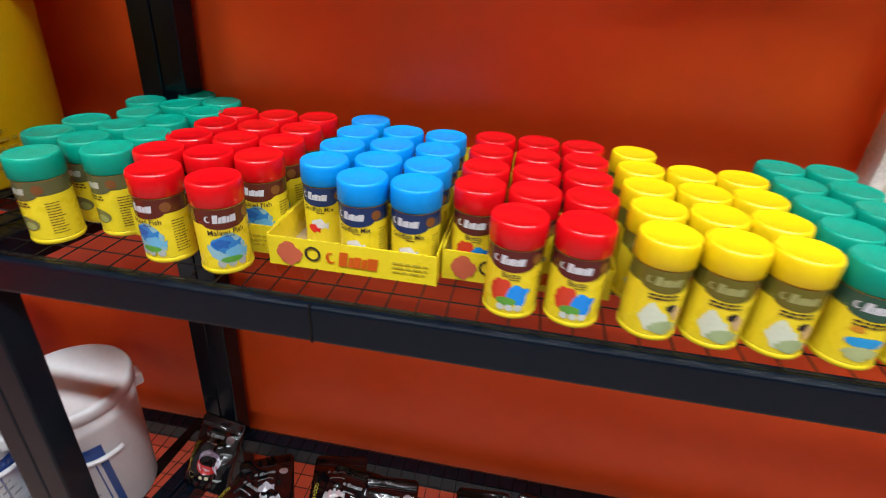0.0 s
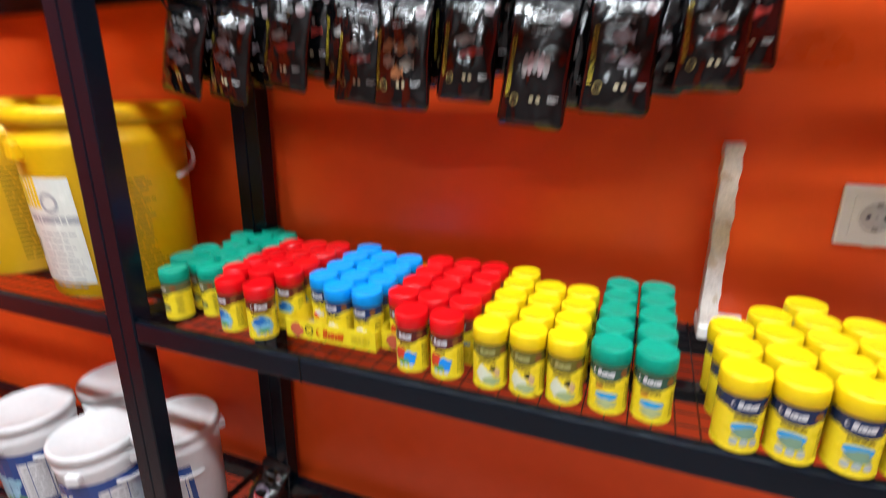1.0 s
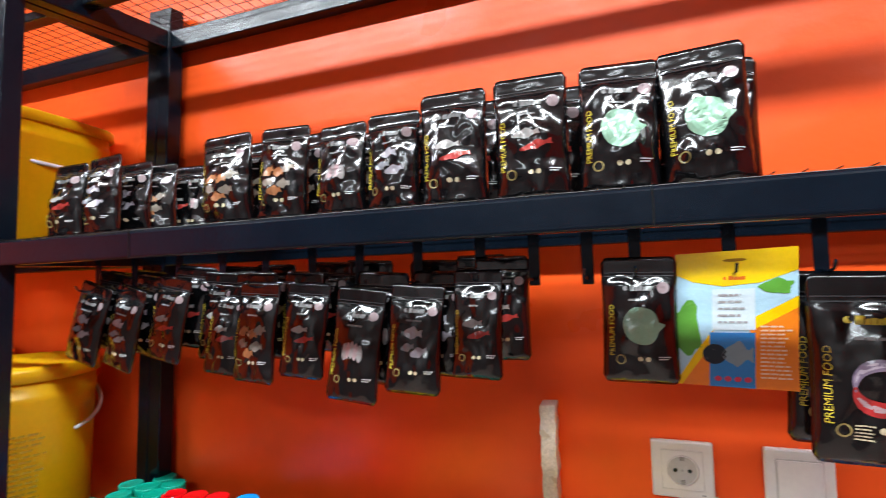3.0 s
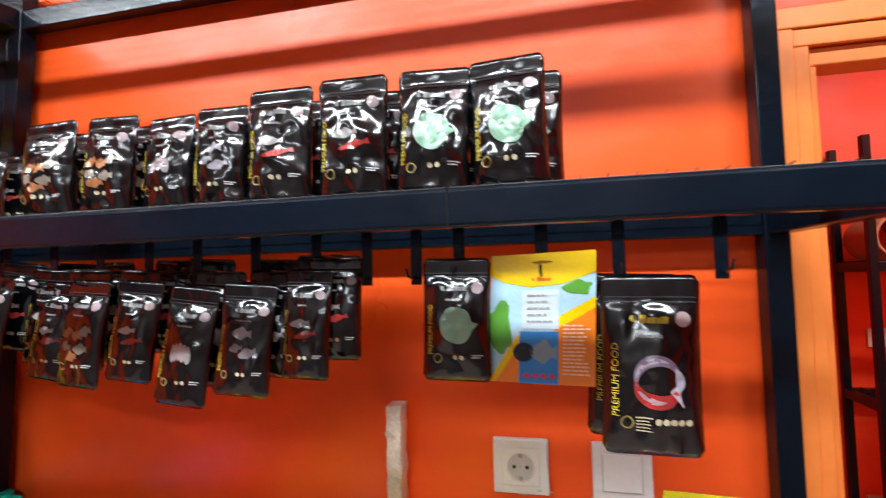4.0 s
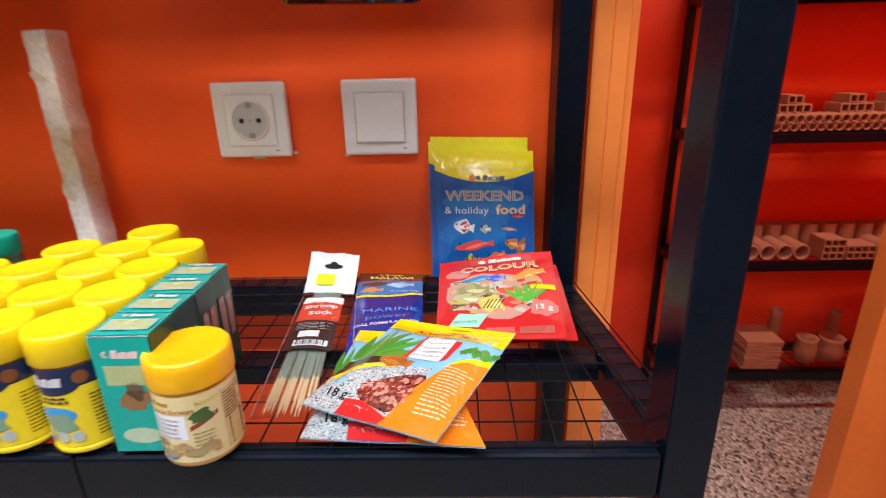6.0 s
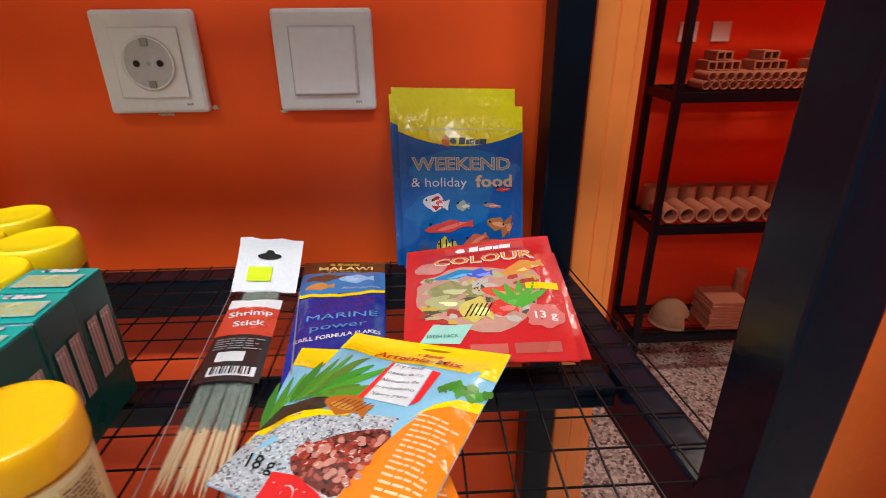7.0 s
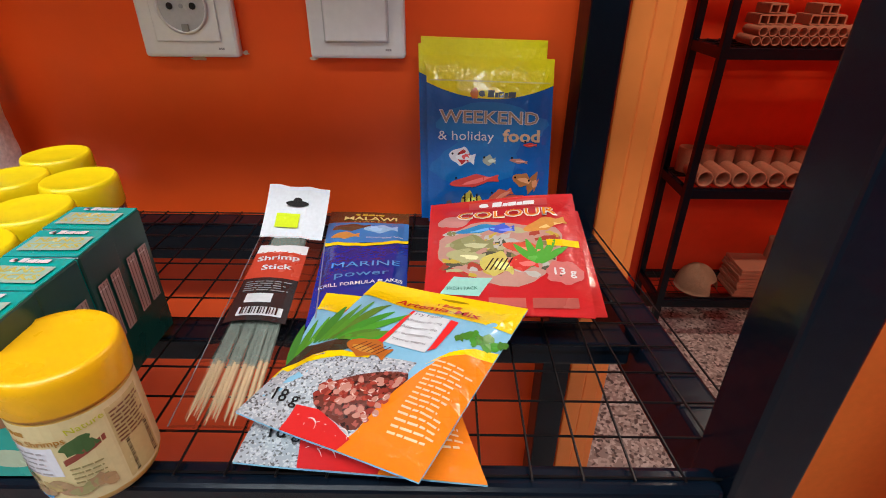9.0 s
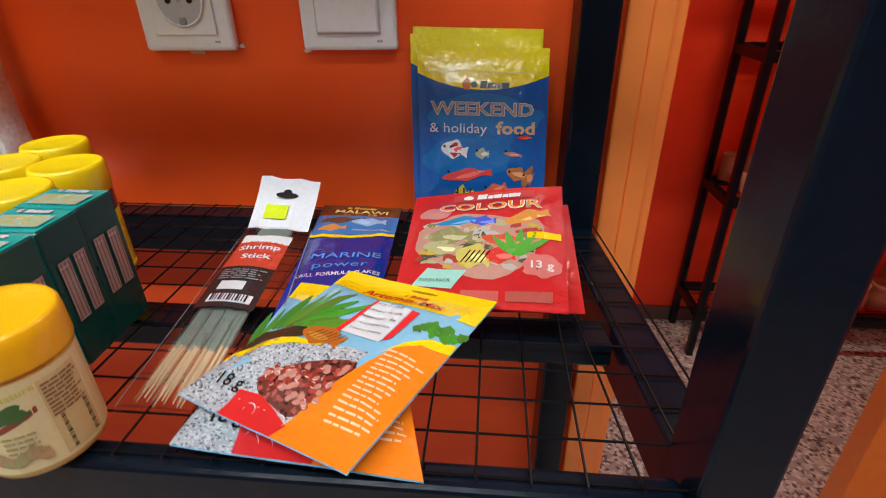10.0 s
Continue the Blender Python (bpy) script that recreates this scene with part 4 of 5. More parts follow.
# ---- bag of feeding sticks ----
M_CLEAR = bpy.data.materials.new("clear_bag_film")
M_CLEAR.use_nodes = True
_b = M_CLEAR.node_tree.nodes["Principled BSDF"]
_b.inputs["Base Color"].default_value = (.9, .9, .92, 1)
_b.inputs["Roughness"].default_value, _b.inputs["Transmission Weight"].default_value, _b.inputs["IOR"].default_value = .07, 1.0, 1.3
_b.inputs["Alpha"].default_value = .3


def stick_packet():
    z = SZ["mid"] + .0005
    t = thing("stick_packet", (.6, .48, z), "clear packet of grey-green feeding sticks with red label", "food packet")
    o = Vector((.6, .48, z))
    tl, tr, br, bl = Vector((.561, .561, z + .010)), Vector((.614, .558, z + .010)), Vector((.629, .360, z + .002)), Vector((.573, .360, z + .002))
    def at(u, v, off):
        return bl.lerp(br, u).lerp(tl.lerp(tr, u), v) - o + Vector((0, 0, off + .006 * math.sin(math.pi * max(0, min(1, u))) ** .7))
    q = random.Random(9)
    for k in range(11):
        u = .2 + .058 * k
        a, b = at(u * .8 + .1, .985, 0), at(u + q.uniform(-.02, .02), q.uniform(.03, .07), -.001)
        a.z, b.z = a.z - .004, .0035
        m = b.lerp(a, .22)
        part("stick_tip", rod(b, b.lerp(a, .09), .0003, 7, None, .0014), ink(.5, .34, .19, .7), t, "sharpened pale tip")
        part("stick", rod(b.lerp(a, .09), m, .0014, 7), ink(.5, .34, .19, .7), t, "pale bare stick")
        part("stick", rod(m, a, .0017, 7, None, .002), node_material("stick_coating", (.16, .185, .15), .85, var=.3, scale=90, bump=.5, bump_scale=300), t, "grey-green coated stick")
    bm = bmesh.new()
    g = [[bm.verts.new(at(.08 - .06 * j / 20 + i / 10 * (1.24 - .18 * j / 20), j / 20, .0012 + .0012 * noise.noise(Vector((i * .5, j * .5, 2))))) for i in range(11)] for j in range(21)]
    for j in range(20):
        for i in range(10):
            bm.faces.new((g[j][i], g[j][i + 1], g[j + 1][i + 1], g[j + 1][i]))
    film = part("clear_film", bm, M_CLEAR, t, "clear crinkled film", True)
    film.visible_shadow = False
    # welded film edges; the highlight along them is painted as pale strips
    for u0, u1 in ((.09, .03), (1.3, 1.06)):
        lay("film_seam_glint", poly([(u0 * .052, .002), (u0 * .052 + .0009, .002), (u1 * .052 + .0009, .198), (u1 * .052, .198)]), ink(.2, .19, .19, .15), t, lambda sx, sz, off: at(sx / .052, sz / .2, off + .0022), 1, 0, "welded edge of the clear film with its highlight painted pale")
    w, h = .052, .2
    s = lambda sx, sz, off: at(sx / w, sz / h, off + .0018)
    lay("label_card", rect(.13 * w, .42 * h, .87 * w, .84 * h), ink(.025, .02, .02), t, s, 0, .006, "black printed card")
    lay("label_field", rect(.13 * w, .66 * h, .87 * w, .84 * h), ink(.55, .06, .03), t, s, 1, .006, "red printed field")
    lay("label_field", poly([(.13 * w, .83 * h), (.87 * w, .83 * h), (.87 * w, .9 * h), (.4 * w, .88 * h), (.13 * w, .9 * h)]), ink(.75, .74, .72), t, s, 1, .006, "white printed field")
    lay("title", word("Shrimp", .5 * w, .79 * h, .032 * h, 6, .6 * w, .02), WHITE, t, s, 2, 0)
    lay("title", word("Stick", .52 * w, .725 * h, .032 * h, 6, .42 * w, .02), WHITE, t, s, 2, 0)
    lay("small_print", bars(.2 * w, .63 * h, .85 * w, 5, .013 * h, .005 * h, 4), ink(.3, .28, .28), t, s, 2, 0)
    lay("panel", rect(.28 * w, .515 * h, .62 * w, .565 * h), WHITE, t, s, 2, .01)
    lay("panel", rect(.25 * w, .445 * h, .8 * w, .49 * h), WHITE, t, s, 2, .01, "white bar code panel")
    for k in range(13):
        lay("code_bar", rect((.29 + .036 * k) * w, .45 * h, (.29 + .036 * k + (.012 if k % 3 else .024)) * w, .485 * h), BLACK, t, s, 3, 0)
    # white header card standing up
    a, b, c, d = Vector((.561, .560, z + .012)) - o, Vector((.6145, .556, z + .012)) - o, Vector((.616, .598, z + .040)) - o, Vector((.562, .602, z + .043)) - o
    bm = bmesh.new()
    g = [[bm.verts.new(a.lerp(b, i / 6).lerp(d.lerp(c, i / 6), j / 6) + Vector((0, .003 * math.sin(math.pi * j / 6), .001 * math.sin(i * 2)))) for i in range(7)] for j in range(7)]
    for j in range(6):
        for i in range(6):
            bm.faces.new((g[j][i], g[j][i + 1], g[j + 1][i + 1], g[j + 1][i]))
    part("header_card", bm, ink(.7, .7, .71), t, "white folded header card")
    up = lambda sx, sz, off: a.lerp(b, sx / .053).lerp(d.lerp(c, sx / .053), sz / .04) + Vector((0, .003 * math.sin(math.pi * sz / .04), 0)) + Vector((0, -.7, .7)) * (off + .0012)
    lay("hang_slot", oval(.027, .025, .010, .0025), BLACK, t, up, 1, .006, "punched hanging slot")
    lay("hang_slot", oval(.027, .027, .004, .003), BLACK, t, up, 1, .006)
    lay("price_sticker", rect(.011, .007, .031, .017), ink(.62, .72, .02), t, up, 1, .008, "small yellow-green price sticker")


stick_packet()


# ---- small green cartons ----
M_CARTON = node_material("green_carton", (.004, .045, .035), .3, var=.15, scale=30)


def carton(x, y, rot, i):
    z = SZ["mid"]
    w, d, h = .038, .029, .085
    t = thing("stick_carton", (x, y, z), "dark green and teal carton of feed sticks", "carton", "stick cartons")
    t.rotation_euler = (0, 0, radians(rot))
    part("carton_body", box(-w / 2, w / 2, -d / 2, d / 2, 0, h, .0006, 1), M_CARTON, t)
    top = lambda sx, sz, off: Vector((sx - w / 2, sz - d / 2, h + off))
    fr = lambda sx, sz, off: Vector((sx - w / 2, -d / 2 - off, sz))
    side = lambda sx, sz, off: Vector((w / 2 + off, sx - d / 2, sz))
    part("lid_flap", box(-w / 2 + .0004, w / 2 - .0004, -d / 2 + .0004, d / 2 - .0004, h + .0002, h + .0009), ink(.0, .32, .28), t, "teal printed top flap")
    up2 = lambda sx, sz, off: top(sx, sz, off + .0009)
    lay("panel", rect(.004, .005, .035, .0195), ink(.3, .45, .35), t, up2, 0, 0)
    lay("title", word("NANO", .0195, .0158, .0046, 0, .024, .03), ink(.5, .42, .1), t, up2, 1, 0)
    lay("title", word("STICKS", .0195, .0095, .0046, 0, .028, .03), ink(.5, .42, .1), t, up2, 1, 0)
    lay("trade_mark", logo(.0195, .0245, .022, .004), ink(.6, .6, .6), t, up2, 1, 0)
    lay("face", rect(.0006, .0006, w - .0006, h - .0006), ink(.0, .33, .28), t, fr, 0, 0, "teal printed front")
    lay("trade_mark", logo(.019, h - .012, .024, .006), ink(.7, .5, .5), t, fr, 1, 0)
    lay("panel", rect(.006, h - .034, .033, h - .02), ink(.38, .42, .2), t, fr, 1, 0)
    lay("picture", oval(.02, .04, .012, .007, 20, 20, .6, 2), ink(.25, .12, .05), t, fr, 1, 0)
    lay("picture", oval(.022, .046, .006, .006, 20, 20, .6, 5), ink(.12, .08, .05), t, fr, 1, 0)
    lay("panel", oval(.02, .013, .013, .006), ink(.4, .5, .35), t, fr, 1, 0)
    for k in range(2):
        lay("window", rect(.004 + .0115 * k, .028, .0125 + .0115 * k, h - .02), ink(.34, .22, .19), t, side, 1, 0, "cut-out showing pinkish sticks")
        lay("window_edge", bars(.004 + .0115 * k, h - .024, .0125 + .0115 * k, 1, .01, .001), ink(.5, .38, .34), t, side, 2, 0)
        for j in range(3):
            lay("stick", rect(.0053 + .0115 * k + .0028 * j, .029, .006 + .0115 * k + .0028 * j, h - .021), ink(.16, .09, .08), t, side, 2, 0)
    if i == 0:
        lay("price_sticker", rect(.002, .02, .012, .036), ink(.6, .7, .02), t, side, 2, 0, "small yellow-green price sticker")
    return t


for i, (x, y, rot) in enumerate([(.517, .3535, 1), (.5165, .3835, -1.5), (.516, .4135, 1.5), (.515, .4435, -1)]):
    carton(x, y, rot, i)


# ---- jar of dried shrimps ----
def shrimp_jar():
    x, y, z = .5535, .347, SZ["mid"]
    t = thing("shrimp_jar", (x, y, z), "cream shrimp food jar with orange-yellow screw lid", "food jar")
    r = .0258
    part("jar_body", lathe([(r * .86, 0), (r * .93, .0015), (r * .95, .004), (r * .95, .053), (r * .88, .056)], 40), node_material("cream_jar", (.64, .42, .1), .25, var=.15, scale=60), t, "cream translucent jar", True)
    prof = [(r * .985, .0545), (r, .056), (r, .0685), (r * .985, .0725), (r * .93, .0745), (r * .85, .0738), (r * .3, .0739)]
    part("lid", lathe(prof, 48), node_material("amber_lid", (.83, .43, .004), .33, var=.06, scale=20), t, "orange-yellow screw lid", True)
    R = r * .957
    s = lambda sx, sz, off: Vector(((R + off * .7) * math.sin(sx / R), -(R + off * .7) * math.cos(sx / R), sz * .82))
    lay("label_paper", rect(-.05, .006, .064, .064), ink(.66, .55, .28, .4), t, s, 0, .004, "cream printed paper label")
    lay("trade_mark", logo(-.012, .0575, .018, .004), ink(.4, .2, .02), t, s, 1, .005)
    lay("title", word("Artemia Shrimps", -.006, .0515, .004, 2, .032, .015), ink(.4, .18, .02), t, s, 1, 0)
    lay("title", word("Nature", .018, .0575, .004, 8, .014), ink(.5, .5, .02), t, s, 1, 0)
    lay("panel", rect(-.021, .027, .004, .048), ink(.72, .73, .78), t, s, 1, .005, "pale text panel")
    lay("small_print", bars(-.018, .044, .001, 5, .0038, .0013, 8), GREY, t, s, 2, 0)
    lay("picture", oval(.014, .046, .008, .005, 20, 20, .7, 4), ink(.05, .12, .03), t, s, 1, .005)
    lay("stripe", poly([(.006, .034), (.023, .043), (.023, .047), (.006, .038)]), ink(.25, .05, .03), t, s, 1, .005)
    for k in range(12):
        a = random.Random(k)
        lay("crumb_picture", oval(-.02 + .0035 * k, .012 + a.random() * .012, .005, .003, a.uniform(0, 180), 10, .5, k), ink(.3 + .15 * a.random(), .22 + .1 * a.random(), .12), t, s, 2 + .2 * k, 0)
    lay("picture", oval(-.012, .012, .007, .004, -10, 16), ink(.02, .25, .5), t, s, 5, .005)
    lay("panel", rect(.026, .008, .044, .06), ink(.58, .45, .2), t, s, 1, .005)
    lay("small_print", bars(.027, .056, .043, 9, .0026, .0011, 3), ink(.2, .08, .04), t, s, 2, 0)
    for k in range(14):
        lay("code_bar", rect(.029, .010 + .0018 * k, .042, .010 + .0018 * k + (.0006 if k % 3 else .0011)), BLACK, t, s, 2, 0)
    lay("small_print", bars(.007, .031, .022, 5, .0034, .0011, 5), ink(.3, .25, .1), t, s, 2, 0)


shrimp_jar()


# ---- socket, switch, trunking on the wall ----
def wall_plate(name, x0, label, cat):
    t = thing(name, (x0 + .041, WALL_Y, 1.5885), label, cat)
    part("frame", box(-.041, .041, -.010, -.0002, -.0405, .0405, .003), M_WHITE, t)
    return t


t = wall_plate("wall_socket", .457, "white earthed wall socket on the orange wall", "socket")
part("insert", box(-.0275, .0275, -.0115, -.0102, -.0275, .0275, .001), M_WHITE, t)
bm = lathe([(.0205, -.0005), (.0215, .001), (.0195, .0012), (.019, -.0004)], 32, cap=False)
bmesh.ops.rotate(bm, verts=bm.verts[:], cent=(0, 0, 0), matrix=Matrix.Rotation(radians(90), 3, "X"))
bmesh.ops.translate(bm, verts=bm.verts[:], vec=(0, -.0118, 0))
part("well_rim", bm, M_WHITE, t, "", True)
# flat discs: the shade inside well and contact holes is painted grey and black
bm = lathe([(.0192, 0), (.0192, .0004)], 32)
bmesh.ops.rotate(bm, verts=bm.verts[:], cent=(0, 0, 0), matrix=Matrix.Rotation(radians(90), 3, "X"))
bmesh.ops.translate(bm, verts=bm.verts[:], vec=(0, -.0117, 0))
part("well", bm, ink(.5, .5, .5), t, "round well with its shade painted grey")
for dx in (-.0095, .0095):
    bm = lathe([(.0027, 0), (.0027, .0006)], 14)
    bmesh.ops.rotate(bm, verts=bm.verts[:], cent=(0, 0, 0), matrix=Matrix.Rotation(radians(90), 3, "X"))
    bmesh.ops.translate(bm, verts=bm.verts[:], vec=(dx, -.0124, 0))
    part("contact_hole", bm, BLACK, t, "dark contact hole")
for dz in (-.0165, .0165):
    part("earth_clip", box(-.003, .003, -.0135, -.012, dz - .003, dz + .003, .0006), ink(.28, .27, .25, .3), t, "metal earth clip")
bm = lathe([(.0018, 0), (.0018, .0006)], 12)
bmesh.ops.rotate(bm, verts=bm.verts[:], cent=(0, 0, 0), matrix=Matrix.Rotation(radians(90), 3, "X"))
bmesh.ops.translate(bm, verts=bm.verts[:], vec=(0, -.0124, 0))
part("screw", bm, GREY, t)
ws = lambda sx, sz, off: Vector((sx, -.0101 - off, sz))
lay("trade_mark", bars(.024, -.034, .031, 1, .002, .0018), GREY, t, ws, 0, 0)
t = wall_plate("light_switch", .6, "white single light switch on the orange wall", "light switch")
part("rocker_frame", box(-.0275, .0275, -.0112, -.0102, -.0275, .0275, .0008), ink(.62, .62, .6), t)
part("rocker", box(-.0262, .0262, -.0135, -.0114, -.0262, .0262, .0012), M_WHITE, t)
lay("trade_mark", bars(.024, -.034, .031, 1, .002, .0018), GREY, t, ws, 0, 0)
# paint chips under the plates
for k, (x, z, w) in enumerate([(.500, 1.5462, .008), (.541, 1.551, .003), (.6, 1.547, .004)]):
    b = oval(x, z, w, .0016, 0, 12, .7, k)
    chip = lay("plaster_chip", b, ink(.75, .62, .5), None, lambda sx, sz, off: Vector((sx, WALL_Y - .0008 - off, sz)), 0, 0)
    tagged(chip, "bare plaster chip in the orange paint", "paint chip", "", "structure")

t = thing("cable_trunking", (.3165, WALL_Y, 1.404), "white plastic cable trunking with ragged filler along its edges", "cable trunking")
bm = box(-.0115, .0115, -.058, -.026, 0, .278, .0015)
bmesh.ops.subdivide_edges(bm, edges=[e for e in bm.edges if abs(e.verts[0].co.z - e.verts[1].co.z) > .1], cuts=46)
for v in bm.verts:
    v.co.x += (.0024 if v.co.x > 0 else .0018) * noise.noise(Vector((v.co.x * 40, 0, v.co.z * 70)))
    v.co.z += .003 * noise.noise(Vector((v.co.x * 90, v.co.y * 60, 4))) if v.co.z > .27 else 0
part("duct", bm, node_material("grimy_white", (.72, .64, .59), .55, var=.3, scale=30, bump=.4, bump_scale=55), t, "", True)
part("foot_duct", box(-.012, .052, -.066, -.001, -.0005, .019, .003), M_WHITE, t, "white elbow running along the shelf")
for k, (z, w) in enumerate([(.062, .006), (.118, .009), (.171, .006), (.236, .008)]):
    lay("filler_smear", oval((-.006 if k % 2 else .006), z, w * .6, w, 20 * k, 14, .7, k), ink(.62, .5, .4, .6), t, lambda sx, sz, off: Vector((sx, -.0586 - off, sz)), 0, 0)


# ---- buckets in the left bay ----
def round_bucket(x, y, z, r, h, body, rim, label, panel=None, rot=0.0, bail=(0.0, 1.0), square=0.0):
    t = thing("bucket", (x, y, z), label, "bucket", "buckets")
    t.rotation_euler = (0, 0, radians(rot))
    def sq(bm):
        if square:
            for v in bm.verts:
                q = (abs(v.co.x) ** square + abs(v.co.y) ** square) ** (1 / square)
                l = math.hypot(v.co.x, v.co.y)
                if q > 1e-6:
                    v.co.x, v.co.y = v.co.x * l / q, v.co.y * l / q
        return bm
    part("bucket_body", sq(lathe([(r * .86, 0), (r * .88, .004), (r * .95, h * .78), (r * .97, h * .80), (r * .97, h * .84), (r * .955, h * .845), (r * .965, h * .93)], 56)), body, t, "", True)
    part("lid", sq(lathe([(r * .975, h * .91), (r * 1.015, h * .915), (r * 1.015, h * .975), (r, h * .99), (r * .95, h), (r * .9, h * .985), (r * .2, h * .985)], 56)), rim, t, "snap-on lid with raised rim", True)
    if bail:
        bm = bmesh.new()
        pts = []
        for k in range(15):
            a = math.pi * (bail[0] + (bail[1] - bail[0]) * k / 14)
            pts.append((r * 1.04 * math.sin(a) * .98, -r * 1.02 * math.cos(a), h * .8 - h * .2 * math.sin(a)))
        loops = []
        for k, p in enumerate(pts):
            d = (Vector(pts[min(k + 1, 14)]) - Vector(pts[max(k - 1, 0)])).normalized()
            u = d.cross(Vector((1, .3, .1))).normalized()
            v = d.cross(u)
            loops.append([bm.verts.new(Vector(p) + .004 * (u * math.cos(a * math.pi / 4) + v * math.sin(a * math.pi / 4))) for a in range(8)])
        for a, b in zip(loops, loops[1:]):
            for k in range(8):
                bm.faces.new((a[k], a[(k + 1) % 8], b[(k + 1) % 8], b[k]))
        bm.faces.new(loops[0])
        bm.faces.new(loops[-1])
        part("bail_handle", bm, M_BUCKETW, t, "pale plastic bail handle", True)
        for sx in (-1, 1):
            part("handle_lug", box(-.014, .014, sx * r * .97 - .012, sx * r * .97 + .012, h * .74, h * .84, .004), body, t)
    if panel:
        panel(t, r, h)
    return t


def wrap(r, h, bulge=0.0):
    def s(sx, sz, off):
        R = r * (.88 + .07 * sz / (h * .78)) + .0012 + off
        return Vector((R * math.sin(sx / R), -R * math.cos(sx / R), sz))
    return s


def feed_panel(t, r, h):
    s = wrap(r, h)
    lay("paper_label", rect(-.085, .03, .085, h * .66), ink(.66, .66, .6), t, s, 0, .02, "white printed paper label")
    lay("header", rect(-.085, h * .5, .02, h * .66), ink(.7, .5, .02), t, s, 1, .02)
    lay("stripe", rect(-.02, h * .42, .085, h * .46, .0), GREY, t, s, 1, .02)
    lay("seal", ring(.04, h * .53, .012, .018), GREY, t, s, 1, 0)
    lay("picture", oval(-.05, h * .22, .03, .05, 0, 24, .7, 3), ink(.3, .28, .2), t, s, 1, .02)
    lay("small_print", bars(.0, h * .36, .08, 9, .012, .003, 4), GREY, t, s, 1, 0)
    lay("small_print", bars(.13, h * .62, .21, 20, .0095, .004, 7), ink(.42, .27, .02), t, s, 0, 0)


def pond_panel(t, r, h):
    s = wrap(r, h)
    lay("paper_label", rect(-.13, .02, .13, h * .7), ink(.02, .06, .25), t, s, 0, .02, "deep blue printed label")
    lay("picture", oval(-.05, h * .16, .08, .03, 0, 24, .5, 3), ink(.12, .34, .06), t, s, 1, .02)
    lay("picture", oval(-.04, h * .34, .07, .04, 0, 24, .4, 6), ink(.25, .5, .66), t, s, 1, .02)
    lay("panel", rect(.03, .04, .12, h * .6), ink(.68, .68, .7), t, s, 1, .02)
    lay("small_print", bars(.04, h * .52, .11, 8, .014, .004, 2), GREY, t, s, 2, 0)
    lay("trade_mark", logo(-.06, h * .56, .1, .025), WHITE, t, s, 1, .02)


def small_panel(t, r, h):
    s = lambda sx, sz, off: Vector((sx, -r * 1.03 * (.86 + .09 * sz / (h * .78)) * .985 - off - .004, sz))
    lay("paper_label", rect(-.055, .05, .05, .15), ink(.66, .7, .72), t, s, 0, 0, "pale blue-white paper label")
    lay("header", rect(-.053, .11, -.005, .148), SUN, t, s, 1, 0)
    lay("stripe", rect(-.053, .098, .005, .114), BLACK, t, s, 2, 0)
    lay("small_print", bars(-.05, .088, .045, 4, .011, .004, 3), GREY, t, s, 1, 0)
    lay("badge", oval(.07, .165, .02, .022), WHITE, t, s, 1, 0)


MID = SZ["mid"]
round_bucket(-.728, .492, MID, .142, .33, M_BUCKETY, M_BUCKETY, "yellow plastic feed bucket with a white label", feed_panel, -8, (0.6, 1.0))
round_bucket(-1.035, .50, MID, .142, .34, M_BUCKETY, M_BUCKETY, "yellow plastic feed bucket with a white label", feed_panel, -5, (0.6, 1.0))
round_bucket(-.738, .498, UP, .137, .262, M_BUCKETY, M_BUCKETY, "square yellow feed bucket with a small label", small_panel, 6, (0.35, 1.0), 5)
round_bucket(-1.03, .49, UP, .12, .25, M_BUCKETW, M_BUCKETW, "white bucket with yellow stripes on the shelf", lambda t, r, h: [lay("stripe", rect(-.15, .06 + .035 * k, .15, .075 + .035 * k), SUN, t, wrap(r, h), 0, .02) for k in range(3)], 0, (0.6, 1.0))
round_bucket(-.67, .475, LOW, .085, .235, M_BUCKETW, M_BUCKETW, "white plastic bucket with blue label and handle", pond_panel, -30, (0.25, 0.6))
round_bucket(-.79, .384, LOW, .085, .235, M_BUCKETW, M_BUCKETW, "white plastic bucket with blue and green pond label", pond_panel, 25, (0.25, 0.6))
round_bucket(-.93, .54, LOW, .085, .24, M_BUCKETW, M_BUCKETW, "white plastic bucket with blue label", pond_panel, 10, (0.25, 0.6))
round_bucket(-1.01, .385, LOW, .085, .24, M_BUCKETW, M_BUCKETW, "white plastic bucket with blue label", pond_panel, 10, (0.25, 0.6))

